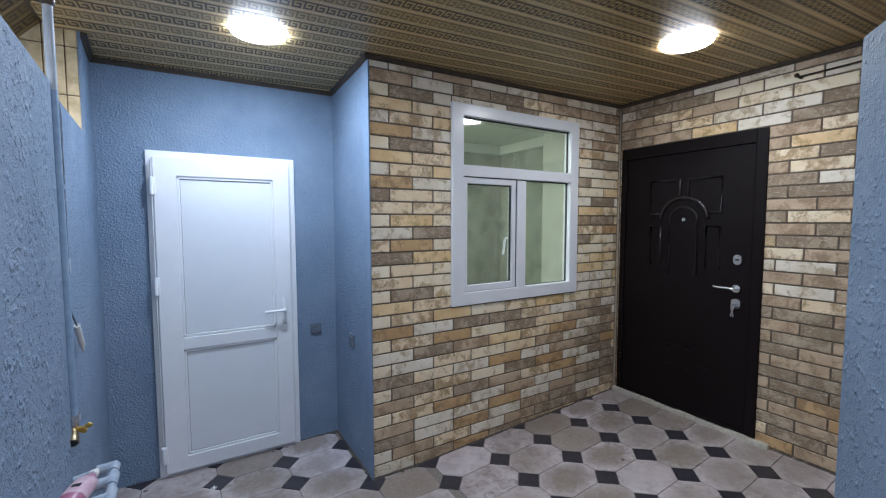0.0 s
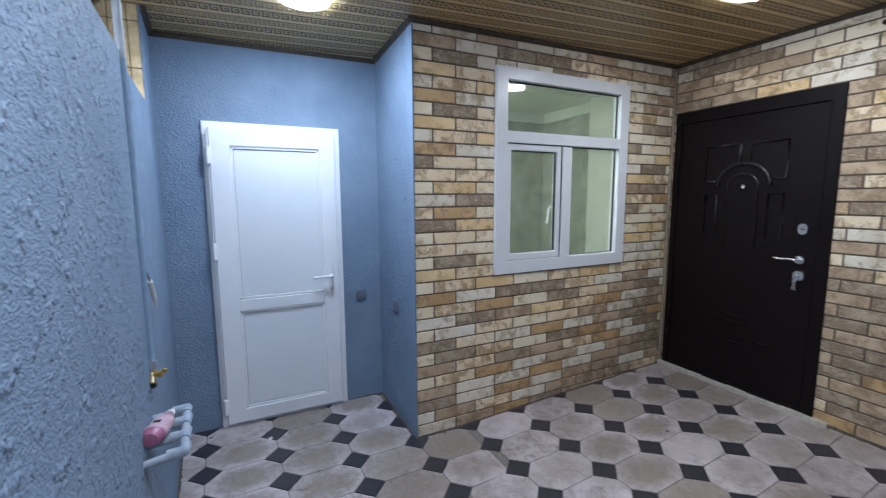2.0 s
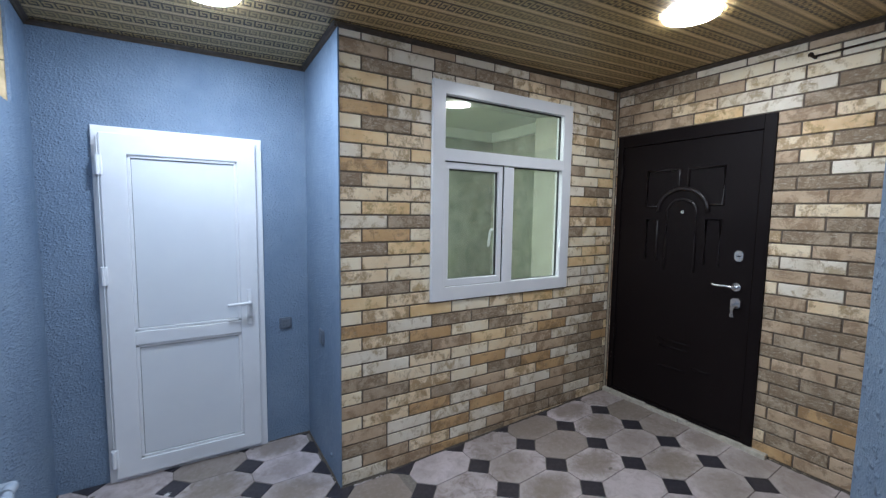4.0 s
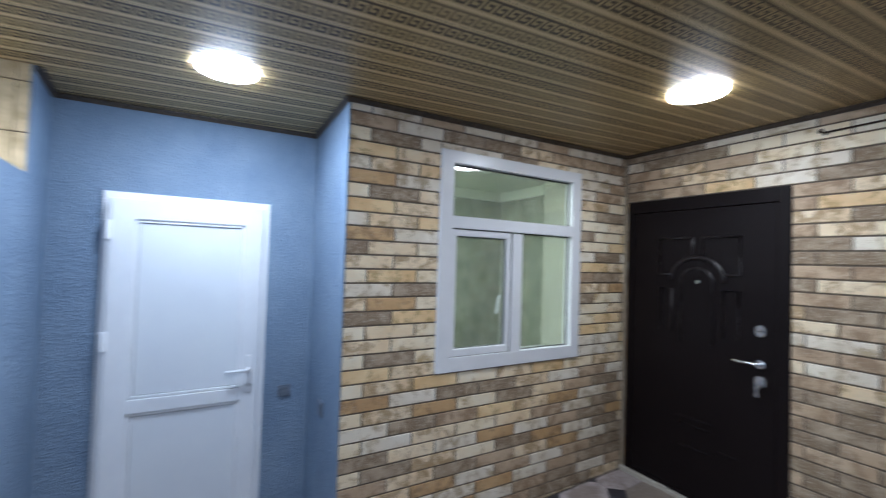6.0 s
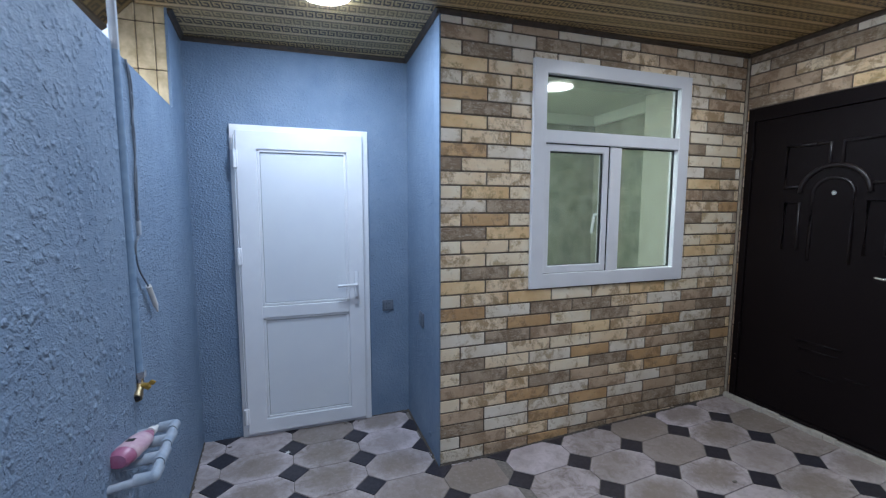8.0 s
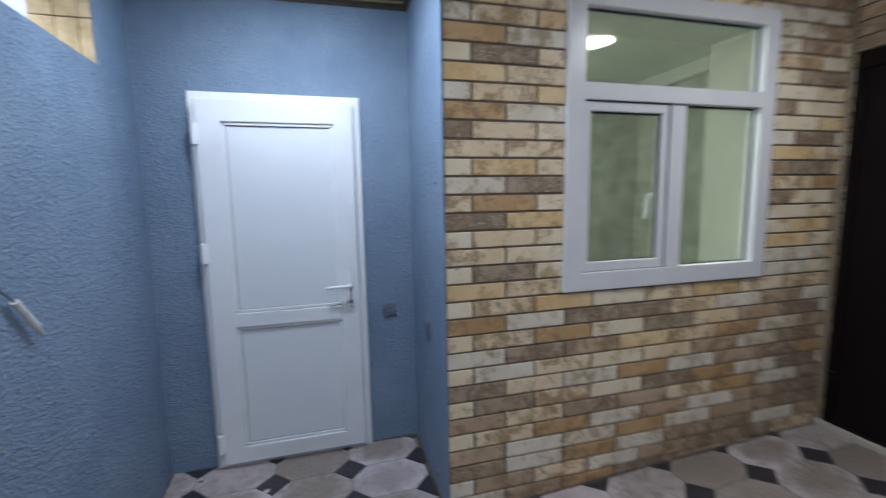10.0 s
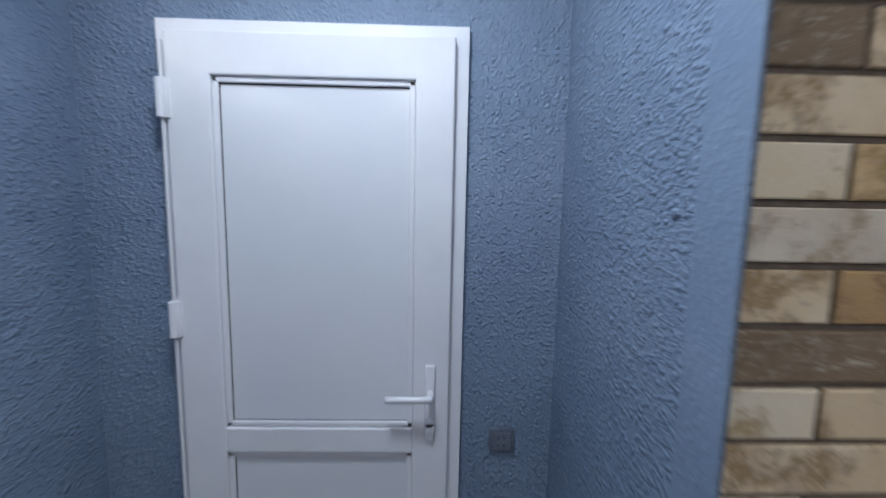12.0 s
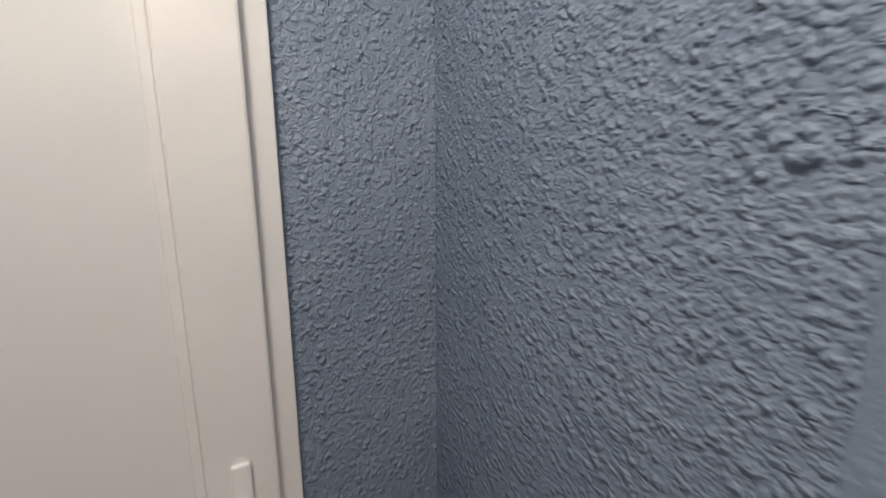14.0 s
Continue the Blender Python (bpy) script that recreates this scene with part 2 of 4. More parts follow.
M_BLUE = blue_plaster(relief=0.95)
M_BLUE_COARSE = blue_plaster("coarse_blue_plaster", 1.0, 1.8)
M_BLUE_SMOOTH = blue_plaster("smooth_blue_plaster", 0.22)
BRICKS = {
    "c": brick_mat("cream", (0.93, 0.84, 0.65), (0.86, 0.72, 0.49), (0.40, 0.285, 0.130), 0.36, 0.2),
    "w": brick_mat("white", (0.91, 0.84, 0.71), (0.79, 0.70, 0.55), (0.38, 0.290, 0.165), 0.47, 0.4),
    "o": brick_mat("ochre", (0.88, 0.69, 0.40), (0.74, 0.51, 0.245), (0.37, 0.245, 0.100), 0.42, 0.15),
    "r": brick_mat("rust", (0.64, 0.43, 0.21), (0.50, 0.31, 0.14), (0.27, 0.170, 0.080), 0.52, 0.2),
    "s": brick_mat("stained", (0.92, 0.79, 0.57), (0.82, 0.64, 0.40), (0.33, 0.220, 0.105), 0.58, 0.35),
    "d": brick_mat("charcoal", (0.52, 0.415, 0.29), (0.39, 0.295, 0.195), (0.205, 0.145, 0.088), 0.74, 1.0),
    "g": brick_mat("umber", (0.63, 0.485, 0.325), (0.49, 0.355, 0.225), (0.27, 0.182, 0.108), 0.60, 0.4),
}
M_MORTAR = noisy("brown_mortar", (0.125, 0.097, 0.072), (0.185, 0.148, 0.113), 0.9, 60, 0.5)
M_GROUT = noisy("floor_grout", (0.16, 0.14, 0.12), (0.24, 0.21, 0.18), 0.9, 60, 0.4)
M_TILE = tile_mat()
M_DOT = noisy("charcoal_dot_tile", (0.022, 0.020, 0.026), (0.048, 0.043, 0.052), 0.4, 40, 0.15)
M_CEIL = ceiling_mat()
# ceiling boards multiplied down to 0.30, putting the eaves' shade into the colour
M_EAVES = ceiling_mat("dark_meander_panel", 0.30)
M_TRIM = noisy("brown_plastic_trim", (0.040, 0.028, 0.018), (0.075, 0.052, 0.033), 0.45, 30, 0.1)
M_PVC = noisy("white_pvc", (0.80, 0.805, 0.82), (0.76, 0.765, 0.785), 0.28, 6, 0.03)
M_PANEL = noisy("white_pvc_panel", (0.76, 0.78, 0.80), (0.73, 0.75, 0.78), 0.22, 3, 0.02)
M_GASKET = mat("black_gasket", (0.012, 0.012, 0.012), 0.7)
M_DARK = noisy("black_brown_steel", (0.0068, 0.0045, 0.0048), (0.010, 0.0068, 0.0071), 0.42, 160, 0.25, dist=0.0006)
M_DARK.node_tree.nodes["Principled BSDF"].inputs["Specular IOR Level"].default_value = 0.13
# lighter, glossier copy of the door steel, colour raised for highlights on upper beads
M_DARK_LIT = noisy("black_brown_steel_bead", (0.0105, 0.007, 0.0075), (0.015, 0.0105, 0.011), 0.34, 160, 0.2, dist=0.0006)
M_CHROME = mat("chrome", (0.80, 0.80, 0.81), 0.24, 1.0)
M_BRASS = noisy("aged_brass", (0.42, 0.34, 0.20), (0.28, 0.21, 0.12), 0.35, 60, 0.2, 1.0)
M_PIPE = noisy("grey_plastic_pipe", (0.38, 0.41, 0.45), (0.31, 0.345, 0.39), 0.5, 18, 0.2)
M_RACK = noisy("painted_plastic_pipe", (0.27, 0.325, 0.40), (0.40, 0.44, 0.50), 0.5, 25, 0.2)
M_CABLE = noisy("grey_cable", (0.10, 0.12, 0.15), (0.15, 0.17, 0.20), 0.5, 80, 0.1)
M_WHITE = noisy("white_plastic", (0.75, 0.74, 0.71), (0.68, 0.67, 0.64), 0.4, 40, 0.1)
M_SOCKET = noisy("slate_grey_plastic", (0.10, 0.12, 0.155), (0.135, 0.155, 0.195), 0.35, 40, 0.1)
M_INSERT = noisy("lighter_slate_plastic", (0.12, 0.14, 0.175), (0.155, 0.175, 0.21), 0.35, 40, 0.1)
M_DIRT = noisy("packed_dirt", (0.055, 0.047, 0.04), (0.12, 0.10, 0.08), 0.95, 120, 0.6)
M_LAMP = mat("lamp_diffuser", (0.89, 0.945, 1.0), 0.4, 0.0, LAMP_POWER * 1.1)
M_LAMP_B = mat("lamp_diffuser_neutral", (1.0, 0.955, 0.885), 0.4, 0.0, LAMP_POWER * 0.78)
# glow of the added fill lamp, set to brighten the walls
M_LAMP_FILL = mat("lamp_diffuser_bright", (1.0, 0.975, 0.94), 0.4, 0.0, LAMP_POWER * 1.3)
M_LAMP_IN = mat("inner_lamp_diffuser", (0.97, 1.0, 0.86), 0.4, 0.0, LAMP_POWER * 1.05)
M_GLASS = glass_mat()
M_OLIVE = noisy("olive_plaster", (0.20, 0.215, 0.135), (0.40, 0.42, 0.30), 0.5, 7, 0.5, dist=0.006, lo=0.3, hi=0.7)
M_PALE = noisy("pale_green_plaster", (0.74, 0.77, 0.66), (0.70, 0.73, 0.62), 0.6, 4, 0.15)
M_REVEAL = noisy("grey_green_plaster", (0.50, 0.52, 0.43), (0.46, 0.47, 0.39), 0.6, 6, 0.15)
M_SPLAY = noisy("pale_glossy_paint", (0.62, 0.61, 0.50), (0.56, 0.55, 0.45), 0.2, 5, 0.1)
M_CREAM = noisy("cream_strip", (0.58, 0.54, 0.46), (0.42, 0.38, 0.31), 0.7, 30, 0.3)
M_RISER = noisy("blue_painted_pipe", (0.18, 0.26, 0.38), (0.24, 0.33, 0.45), 0.5, 30, 0.2)
M_PINK = noisy("pink_plastic", (0.28, 0.075, 0.155), (0.38, 0.16, 0.25), 0.35, 14, 0.05)
M_CORNER = noisy("tan_grout", (0.50, 0.43, 0.32), (0.34, 0.285, 0.20), 0.85, 30, 0.4)
M_STONE = noisy("warm_limestone", (0.70, 0.56, 0.34), (0.47, 0.36, 0.20), 0.85, 16, 0.5)
M_CONC = noisy("grey_concrete", (0.34, 0.33, 0.31), (0.28, 0.27, 0.255), 0.85, 8, 0.4)


# ---- builders ----
def bm_box(bm, x0, x1, y0, y1, z0, z1, bevel=0.0, seg=1):
    r = bmesh.ops.create_cube(bm, size=1.0, matrix=Matrix.LocRotScale(
        ((x0 + x1) / 2, (y0 + y1) / 2, (z0 + z1) / 2), None, (x1 - x0, y1 - y0, z1 - z0)))
    if bevel:
        es = list({e for v in r["verts"] for e in v.link_edges})
        bmesh.ops.bevel(bm, geom=es, offset=bevel, segments=seg, affect="EDGES", profile=0.5)
    return bm


def box(x0, x1, y0, y1, z0, z1, bevel=0.0, seg=1):
    return bm_box(bmesh.new(), min(x0, x1), max(x0, x1), min(y0, y1), max(y0, y1), min(z0, z1), max(z0, z1), bevel, seg)


def bm_cyl(bm, a, b, r, seg=16, r2=None):
    a, b = Vector(a), Vector(b)
    q = (b - a).to_track_quat("Z", "Y")
    m = Matrix.Translation((a + b) / 2) @ q.to_matrix().to_4x4()
    bmesh.ops.create_cone(bm, cap_ends=True, segments=seg, radius1=r, radius2=r if r2 is None else r2, depth=(b - a).length, matrix=m)
    return bm


def bm_ball(bm, c, r, seg=14, scale=(1, 1, 1)):
    bmesh.ops.create_uvsphere(bm, u_segments=seg, v_segments=seg // 2 + 2, radius=r, matrix=Matrix.LocRotScale(c, None, scale))
    return bm


def smooth(bm, angle=35):
    for f in bm.faces:
        f.smooth = True
    for e in bm.edges:
        if len(e.link_faces) == 2 and e.calc_face_angle(0) > radians(angle):
            e.smooth = False
    return bm


def mesh_of(name, bm, material):
    bmesh.ops.recalc_face_normals(bm, faces=bm.faces)
    me = bpy.data.meshes.new(name)
    bm.to_mesh(me)
    bm.free()
    me.materials.append(material)
    return me


def thing(name, label="", category="", group="", kind="", bm=None, material=None, at=(0, 0, 0)):
    ob = new(name, mesh_of(name, bm, material) if bm is not None else None)
    ob.location = at
    return tagged(ob, label, category, group, kind)


def part(name, bm, material, parent, label=""):
    ob = new(name, mesh_of(name, bm, material))
    ob.parent = parent
    if label:
        ob["label"] = label
    return ob


def tube(points, r, seg=10):
    """A round tube along a smooth line through the points."""
    bm = bmesh.new()
    pts = [Vector(p) for p in points]
    rings = []
    for i, p in enumerate(pts):
        d = (pts[min(i + 1, len(pts) - 1)] - pts[max(i - 1, 0)]).normalized()
        q = d.to_track_quat("Z", "Y")
        rings.append([bm.verts.new(p + q @ Vector((r * math.cos(2 * math.pi * k / seg), r * math.sin(2 * math.pi * k / seg), 0))) for k in range(seg)])
    for a, b in zip(rings, rings[1:]):
        for k in range(seg):
            bm.faces.new((a[k], a[(k + 1) % seg], b[(k + 1) % seg], b[k]))
    bm.faces.new(rings[0][::-1])
    bm.faces.new(rings[-1])
    return smooth(bm, 60)


def curve_pts(ctrl, n=24):
    """Points along a Catmull-Rom line through ctrl."""
    P = [Vector(c) for c in ctrl]
    P = [2 * P[0] - P[1], *P, 2 * P[-1] - P[-2]]
    out = []
    segs = len(P) - 3
    for i in range(n + 1):
        f = i / n * segs
        k = min(int(f), segs - 1)
        t = f - k
        a, b, c, d = P[k:k + 4]
        out.append(0.5 * ((2 * b) + (c - a) * t + (2 * a - 5 * b + 4 * c - d) * t * t + (3 * b - a - 3 * c + d) * t ** 3))
    return out


def wall_with_hole(axis, face, back, a0, a1, z0, z1, h0, h1, hz0, hz1):
    """A wall slab, along x (axis 'x', faces y=face) or along y, with one rectangular opening."""
    bm = bmesh.new()
    cells = ((a0, h0, z0, z1), (h1, a1, z0, z1), (h0, h1, z0, hz0), (h0, h1, hz1, z1))
    for p, q, r, s in cells:
        if q - p > 1e-4 and s - r > 1e-4:
            if axis == "x":
                bm_box(bm, p, q, min(face, back), max(face, back), r, s)
            else:
                bm_box(bm, min(face, back), max(face, back), p, q, r, s)
    return bm


# ---- plan ----
CEIL = 2.545
YD = 0.712            # wall with the white door
XL = -1.352           # foot of the low side wall at the door wall
XR = 2.295            # wall with the dark door
YB = -3.7             # wall behind
SLOPE, XS = 0.045, 0.2


def floor_z(x):
    return SLOPE * max(0.0, x - XS)


# floor bed
bm = bmesh.new()
xs = [-1.6, XS, 3.0]
for a, b in zip(xs, xs[1:]):
    za, zb = floor_z(a) - 0.006, floor_z(b) - 0.006
    vs = [bm.verts.new(p) for p in ((a, -4, za), (b, -4, zb), (b, 1, zb), (a, 1, za), (a, -4, -0.3), (b, -4, -0.3), (b, 1, -0.3), (a, 1, -0.3))]
    for f in ((0, 1, 2, 3), (4, 7, 6, 5), (0, 4, 5, 1), (2, 6, 7, 3), (1, 5, 6, 2), (0, 3, 7, 4)):
        bm.faces.new([vs[i] for i in f])
floor = thing("floor", "floor of pale octagon tiles with dark square insets", "floor", "", "structure", bm, M_GROUT)


def ceil_z(x, y):
    return 2.545 + 0.012 * x - 0.045 * max(0.0, y)


def sheet(rows, thick):
    """A closed sheet over a grid of corner points given as rows."""
    bm = bmesh.new()
    lo = [[bm.verts.new(p) for p in r] for r in rows]
    hi = [[bm.verts.new((p[0], p[1], p[2] + thick)) for p in r] for r in rows]
    for g, flip in ((lo, True), (hi, False)):
        for r, q in zip(g, g[1:]):
            for i in range(len(r) - 1):
                f = (r[i], r[i + 1], q[i + 1], q[i])
                bm.faces.new(f[::-1] if flip else f)
    edge = [(i, 0) for i in range(len(rows))] + [(len(rows) - 1, j) for j in range(1, len(rows[0]))] + \
           [(i, len(rows[0]) - 1) for i in range(len(rows) - 2, -1, -1)] + [(0, j) for j in range(len(rows[0]) - 2, 0, -1)]
    for (a, b), (c, d) in zip(edge, edge[1:] + edge[:1]):
        bm.faces.new((lo[a][b], lo[c][d], hi[c][d], hi[a][b]))
    return bm


ceiling = thing("ceiling", "brown plastic ceiling boards with a raised Greek key pattern", "ceiling", "", "structure",
                sheet([[(x, y, ceil_z(x, y)) for x in (-1.46, 0.5, 3.0)] for y in (-4.0, 0.0, 1.0)], 0.03), M_CEIL)
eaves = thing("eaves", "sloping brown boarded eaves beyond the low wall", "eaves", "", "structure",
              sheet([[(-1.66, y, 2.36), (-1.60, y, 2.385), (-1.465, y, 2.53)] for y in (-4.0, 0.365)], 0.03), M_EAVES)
for name, pts in (("edge_trim", ((-1.475, 2.525), (-1.445, 2.528))), ("eaves_trim", ((-1.612, 2.367), (-1.59, 2.385)))):
    (xa, za), (xb, zb) = pts
    thing("trim_" + name.split("_")[0], "dark brown plastic edge strip of the boards", "trim", "", "structure",
          sheet([[(xa, y, za - 0.006), (xb, y, zb - 0.006)] for y in (-4.0, 0.365)], 0.012), M_TRIM)


def moulding(name, p, q, nrm):
    """A dark plastic edge moulding under the ceiling from p to q, standing off the wall along nrm."""
    p, q, w = Vector(p), Vector(q), Vector(nrm)
    bm = bmesh.new()
    prof = ((0.001, 0.0), (0.026, 0.0), (0.026, -0.006), (0.012, -0.012), (0.006, -0.024), (0.001, -0.024))
    ra, rb = ([bm.verts.new(e + w * a + Vector((0, 0, b - 0.001))) for a, b in prof] for e in (p, q))
    for i in range(len(prof)):
        j = (i + 1) % len(prof)
        bm.faces.new((ra[i], ra[j], rb[j], rb[i]))
    bm.faces.new(ra[::-1])
    bm.faces.new(rb)
    thing(name, "narrow dark brown ceiling edge moulding", "trim", "", "structure", bm, M_TRIM)


# walls
WX0, WX1, WZ0, WZ1 = 0.615, 1.72, 1.06, 2.315
WX2, WZ2, WB, WS = 1.985, 2.43, 0.58, 0.95      # the opening on the inner side, and the wall's back
wall_north = thing("wall_north", "wall of rustic cream and brown brick tiles around a window", "wall", "", "structure",
                   wall_with_hole("x", 0.006, 0.05, 0.0065, XR + 0.2, -0.2, 2.7, WX0, WX1, WZ0, WZ1), M_MORTAR)
part("wall_core", wall_with_hole("x", 0.0505, WB, 0.0065, XR + 0.2, -0.2, 2.7, WX0, WX2, WS, WZ2), M_OLIVE, wall_north)
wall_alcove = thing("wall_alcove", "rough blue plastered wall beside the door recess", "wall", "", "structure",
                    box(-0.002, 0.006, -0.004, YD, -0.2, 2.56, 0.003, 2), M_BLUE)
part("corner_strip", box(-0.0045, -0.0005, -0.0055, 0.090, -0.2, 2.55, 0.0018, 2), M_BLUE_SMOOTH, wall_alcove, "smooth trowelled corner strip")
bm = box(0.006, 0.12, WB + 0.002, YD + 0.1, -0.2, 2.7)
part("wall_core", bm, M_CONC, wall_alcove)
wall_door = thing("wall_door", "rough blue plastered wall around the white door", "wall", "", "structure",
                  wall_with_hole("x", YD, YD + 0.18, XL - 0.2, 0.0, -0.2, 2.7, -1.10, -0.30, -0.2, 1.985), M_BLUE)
DY0, DY1, DZ0, DZ1 = -1.075, -0.05, 0.14, 2.17
wall_east = thing("wall_east", "wall of rustic brick tiles around the dark entrance door", "wall", "", "structure",
                  wall_with_hole("y", XR + 0.006, XR + 0.2, -4.0, 0.0, -0.2, 2.7, DY0, DY1, DZ0, DZ1), M_MORTAR)
LT = 2.018            # top of the low side wall
VENT = 0.37           # where its open top ends


def west_x(y, off=0.0):
    """The face of the low side wall, which runs slightly askew; off: distance into the room."""
    return -1.312 - 0.062 * y + off


def slab(bm, y0, y1, off0, off1, z0, z1, bevel=0.0):
    """A block along the low side wall between two distances from its face."""
    r = bmesh.ops.create_cube(bm, size=1.0)
    for v in r["verts"]:
        y = y1 if v.co.y > 0 else y0
        v.co = Vector((west_x(y, off1 if v.co.x > 0 else off0), y, z1 if v.co.z > 0 else z0))
    if bevel:
        bmesh.ops.bevel(bm, geom=list({e for v in r["verts"] for e in v.link_edges}), offset=bevel, segments=3, affect="EDGES", profile=0.5)
    return bm


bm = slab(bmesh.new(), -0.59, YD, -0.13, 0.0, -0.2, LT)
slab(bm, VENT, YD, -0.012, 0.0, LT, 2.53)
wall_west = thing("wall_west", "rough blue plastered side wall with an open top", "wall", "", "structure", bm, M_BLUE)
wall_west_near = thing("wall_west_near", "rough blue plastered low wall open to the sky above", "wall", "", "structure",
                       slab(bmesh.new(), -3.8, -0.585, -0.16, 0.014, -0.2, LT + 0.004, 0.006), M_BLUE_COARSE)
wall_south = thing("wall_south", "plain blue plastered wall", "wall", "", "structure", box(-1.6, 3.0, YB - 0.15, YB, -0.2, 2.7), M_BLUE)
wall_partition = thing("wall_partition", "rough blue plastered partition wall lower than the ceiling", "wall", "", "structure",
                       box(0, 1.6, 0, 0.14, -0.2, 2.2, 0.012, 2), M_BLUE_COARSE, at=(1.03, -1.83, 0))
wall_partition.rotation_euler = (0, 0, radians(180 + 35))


moulding("trim_north", (-0.02, 0.0, ceil_z(0, 0)), (XR, 0.0, ceil_z(XR, 0)), (0, -1, 0))
moulding("trim_east", (XR, 0.0, ceil_z(XR, 0)), (XR, -4.0, ceil_z(XR, 0)), (-1, 0, 0))
moulding("trim_alcove", (-0.002, -0.02, ceil_z(0, 0)), (-0.002, YD, ceil_z(0, YD)), (-1, 0, 0))
moulding("trim_door_wall", (0, YD, ceil_z(0, YD)), (XL, YD, ceil_z(XL, YD)), (0, -1, 0))
moulding("trim_west", (west_x(YD), YD, ceil_z(XL, YD)), (west_x(VENT), VENT, ceil_z(XL, VENT)), (1, 0, 0))

# beyond the low wall
wall_outer = thing("wall_outer", "warm limestone block wall beyond the low wall", "wall", "", "structure", box(-1.56, west_x(VENT) - 0.016, VENT + 0.012, 0.6, LT + 0.001, 2.62), M_MORTAR)
ground = thing("ground", "bare concrete yard outside", "ground", "", "structure", box(-60, XL - 0.2, -60, 60, -0.4, -0.25), M_CONC)
# room behind the window
bm = box(0.12, 2.5, 1.75, 1.9, -0.2, 2.7)
wall_inner = thing("wall_inner", "olive textured plaster wall of the room behind the window", "wall", "", "structure", bm, M_OLIVE)
wall_inner_east = thing("wall_inner_east", "olive plastered side wall of the inner room", "wall", "", "structure", box(2.4, 2.5, WB + 0.002, 1.749, -0.2, 2.7), M_OLIVE)
wall_inner_west = thing("wall_inner_west", "pale plastered side wall of the inner room", "wall", "", "structure", box(0.121, 0.2, 0.72, 1.749, -0.2, 2.7), M_PALE)
floor_inner = thing("floor_inner", "plain floor of the inner room", "floor", "", "structure", box(0.121, 2.4, WB + 0.002, 1.749, -0.2, 0.0), M_CONC)
ceiling_inner = thing("ceiling_inner", "pale ceiling of the inner room", "ceiling", "", "structure", box(0.121, 2.4, WB + 0.002, 1.749, 2.5, 2.6), M_PALE)
cornice = thing("cornice", "pale cornice along the inner room wall", "trim", "", "structure", bm_box(box(0.2, 2.35, 1.70, 1.749, 2.39, 2.499, 0.01, 2), 2.352, 2.399, WB + 0.003, 1.749, 2.39, 2.499, 0.01, 2), M_PALE)

# ---- ceiling lamps ----
def ceiling_lamp(x, y, z, glow):
    lamp = thing("ceiling_lamp", "round white flush ceiling lamp, switched on", "ceiling lamp", "ceiling lamps", at=(x, y, z))
    part("rim", smooth(bm_cyl(bmesh.new(), (0, 0, -0.012), (0, 0, 0.001), 0.118, 40)), M_WHITE, lamp)
    bm = bmesh.new()
    bmesh.ops.create_uvsphere(bm, u_segments=40, v_segments=16, radius=0.127, matrix=Matrix.LocRotScale((0, 0, -0.010), None, (1, 1, 0.12)))
    bmesh.ops.bisect_plane(bm, geom=bm.verts[:] + bm.edges[:] + bm.faces[:], plane_co=(0, 0, -0.0105), plane_no=(0, 0, 1), clear_outer=True)
    part("diffuser", smooth(bm), glow, lamp, "glowing white diffuser")
    return lamp


ceiling_lamp(-0.585, -0.015, ceil_z(-0.58, 0), M_LAMP)
ceiling_lamp(1.44, -1.02, ceil_z(1.45, 0), M_LAMP_B)
# unseen fill lamp behind the viewpoint, added to light the near walls
ceiling_lamp(-0.5, -1.95, ceil_z(-0.5, 0), M_LAMP_FILL)
# unseen lamp, added out of view to light the room behind the window
ceiling_lamp(0.75, 1.15, 2.5, M_LAMP_IN)


# ---- white door ----
door_1 = thing("door_1", "white plastic door with two panels and a white lever handle, closed", "door", "", "structure")
FY = YD - 0.022                 # frame face
LY = FY - 0.028                 # leaf face


def ring(x0, x1, z0, z1, w, y0, y1, bevel=0.004, ws=None):
    """Mitred bars round a rectangle in the plane of a north wall; ws: left, right, bottom, top widths."""
    l, r, b, t = ws or (w, w, w, w)
    out = ((x0, z0), (x1, z0), (x1, z1), (x0, z1))
    inn = ((x0 + l, z0 + b), (x1 - r, z0 + b), (x1 - r, z1 - t), (x0 + l, z1 - t))
    bm = bmesh.new()
    for k, wide in enumerate((b, r, t, l)):
        if not wide:
            continue
        j = (k + 1) % 4
        quad = (out[k], out[j], inn[j], inn[k])
        fr = [bm.verts.new((x, y0, z)) for x, z in quad]
        bk = [bm.verts.new((x, y1, z)) for x, z in quad]
        fs = [bm.faces.new(fr), bm.faces.new(bk[::-1])]
        fs += [bm.faces.new((fr[i], fr[(i + 1) % 4], bk[(i + 1) % 4], bk[i])) for i in range(4)]
        if bevel:
            es = [e for e in fs[0].edges if abs((e.verts[0].co - e.verts[1].co).x) < 1e-6 or abs((e.verts[0].co - e.verts[1].co).z) < 1e-6]
            bmesh.ops.bevel(bm, geom=es, offset=bevel, segments=2, affect="EDGES", profile=0.5)
    return bm


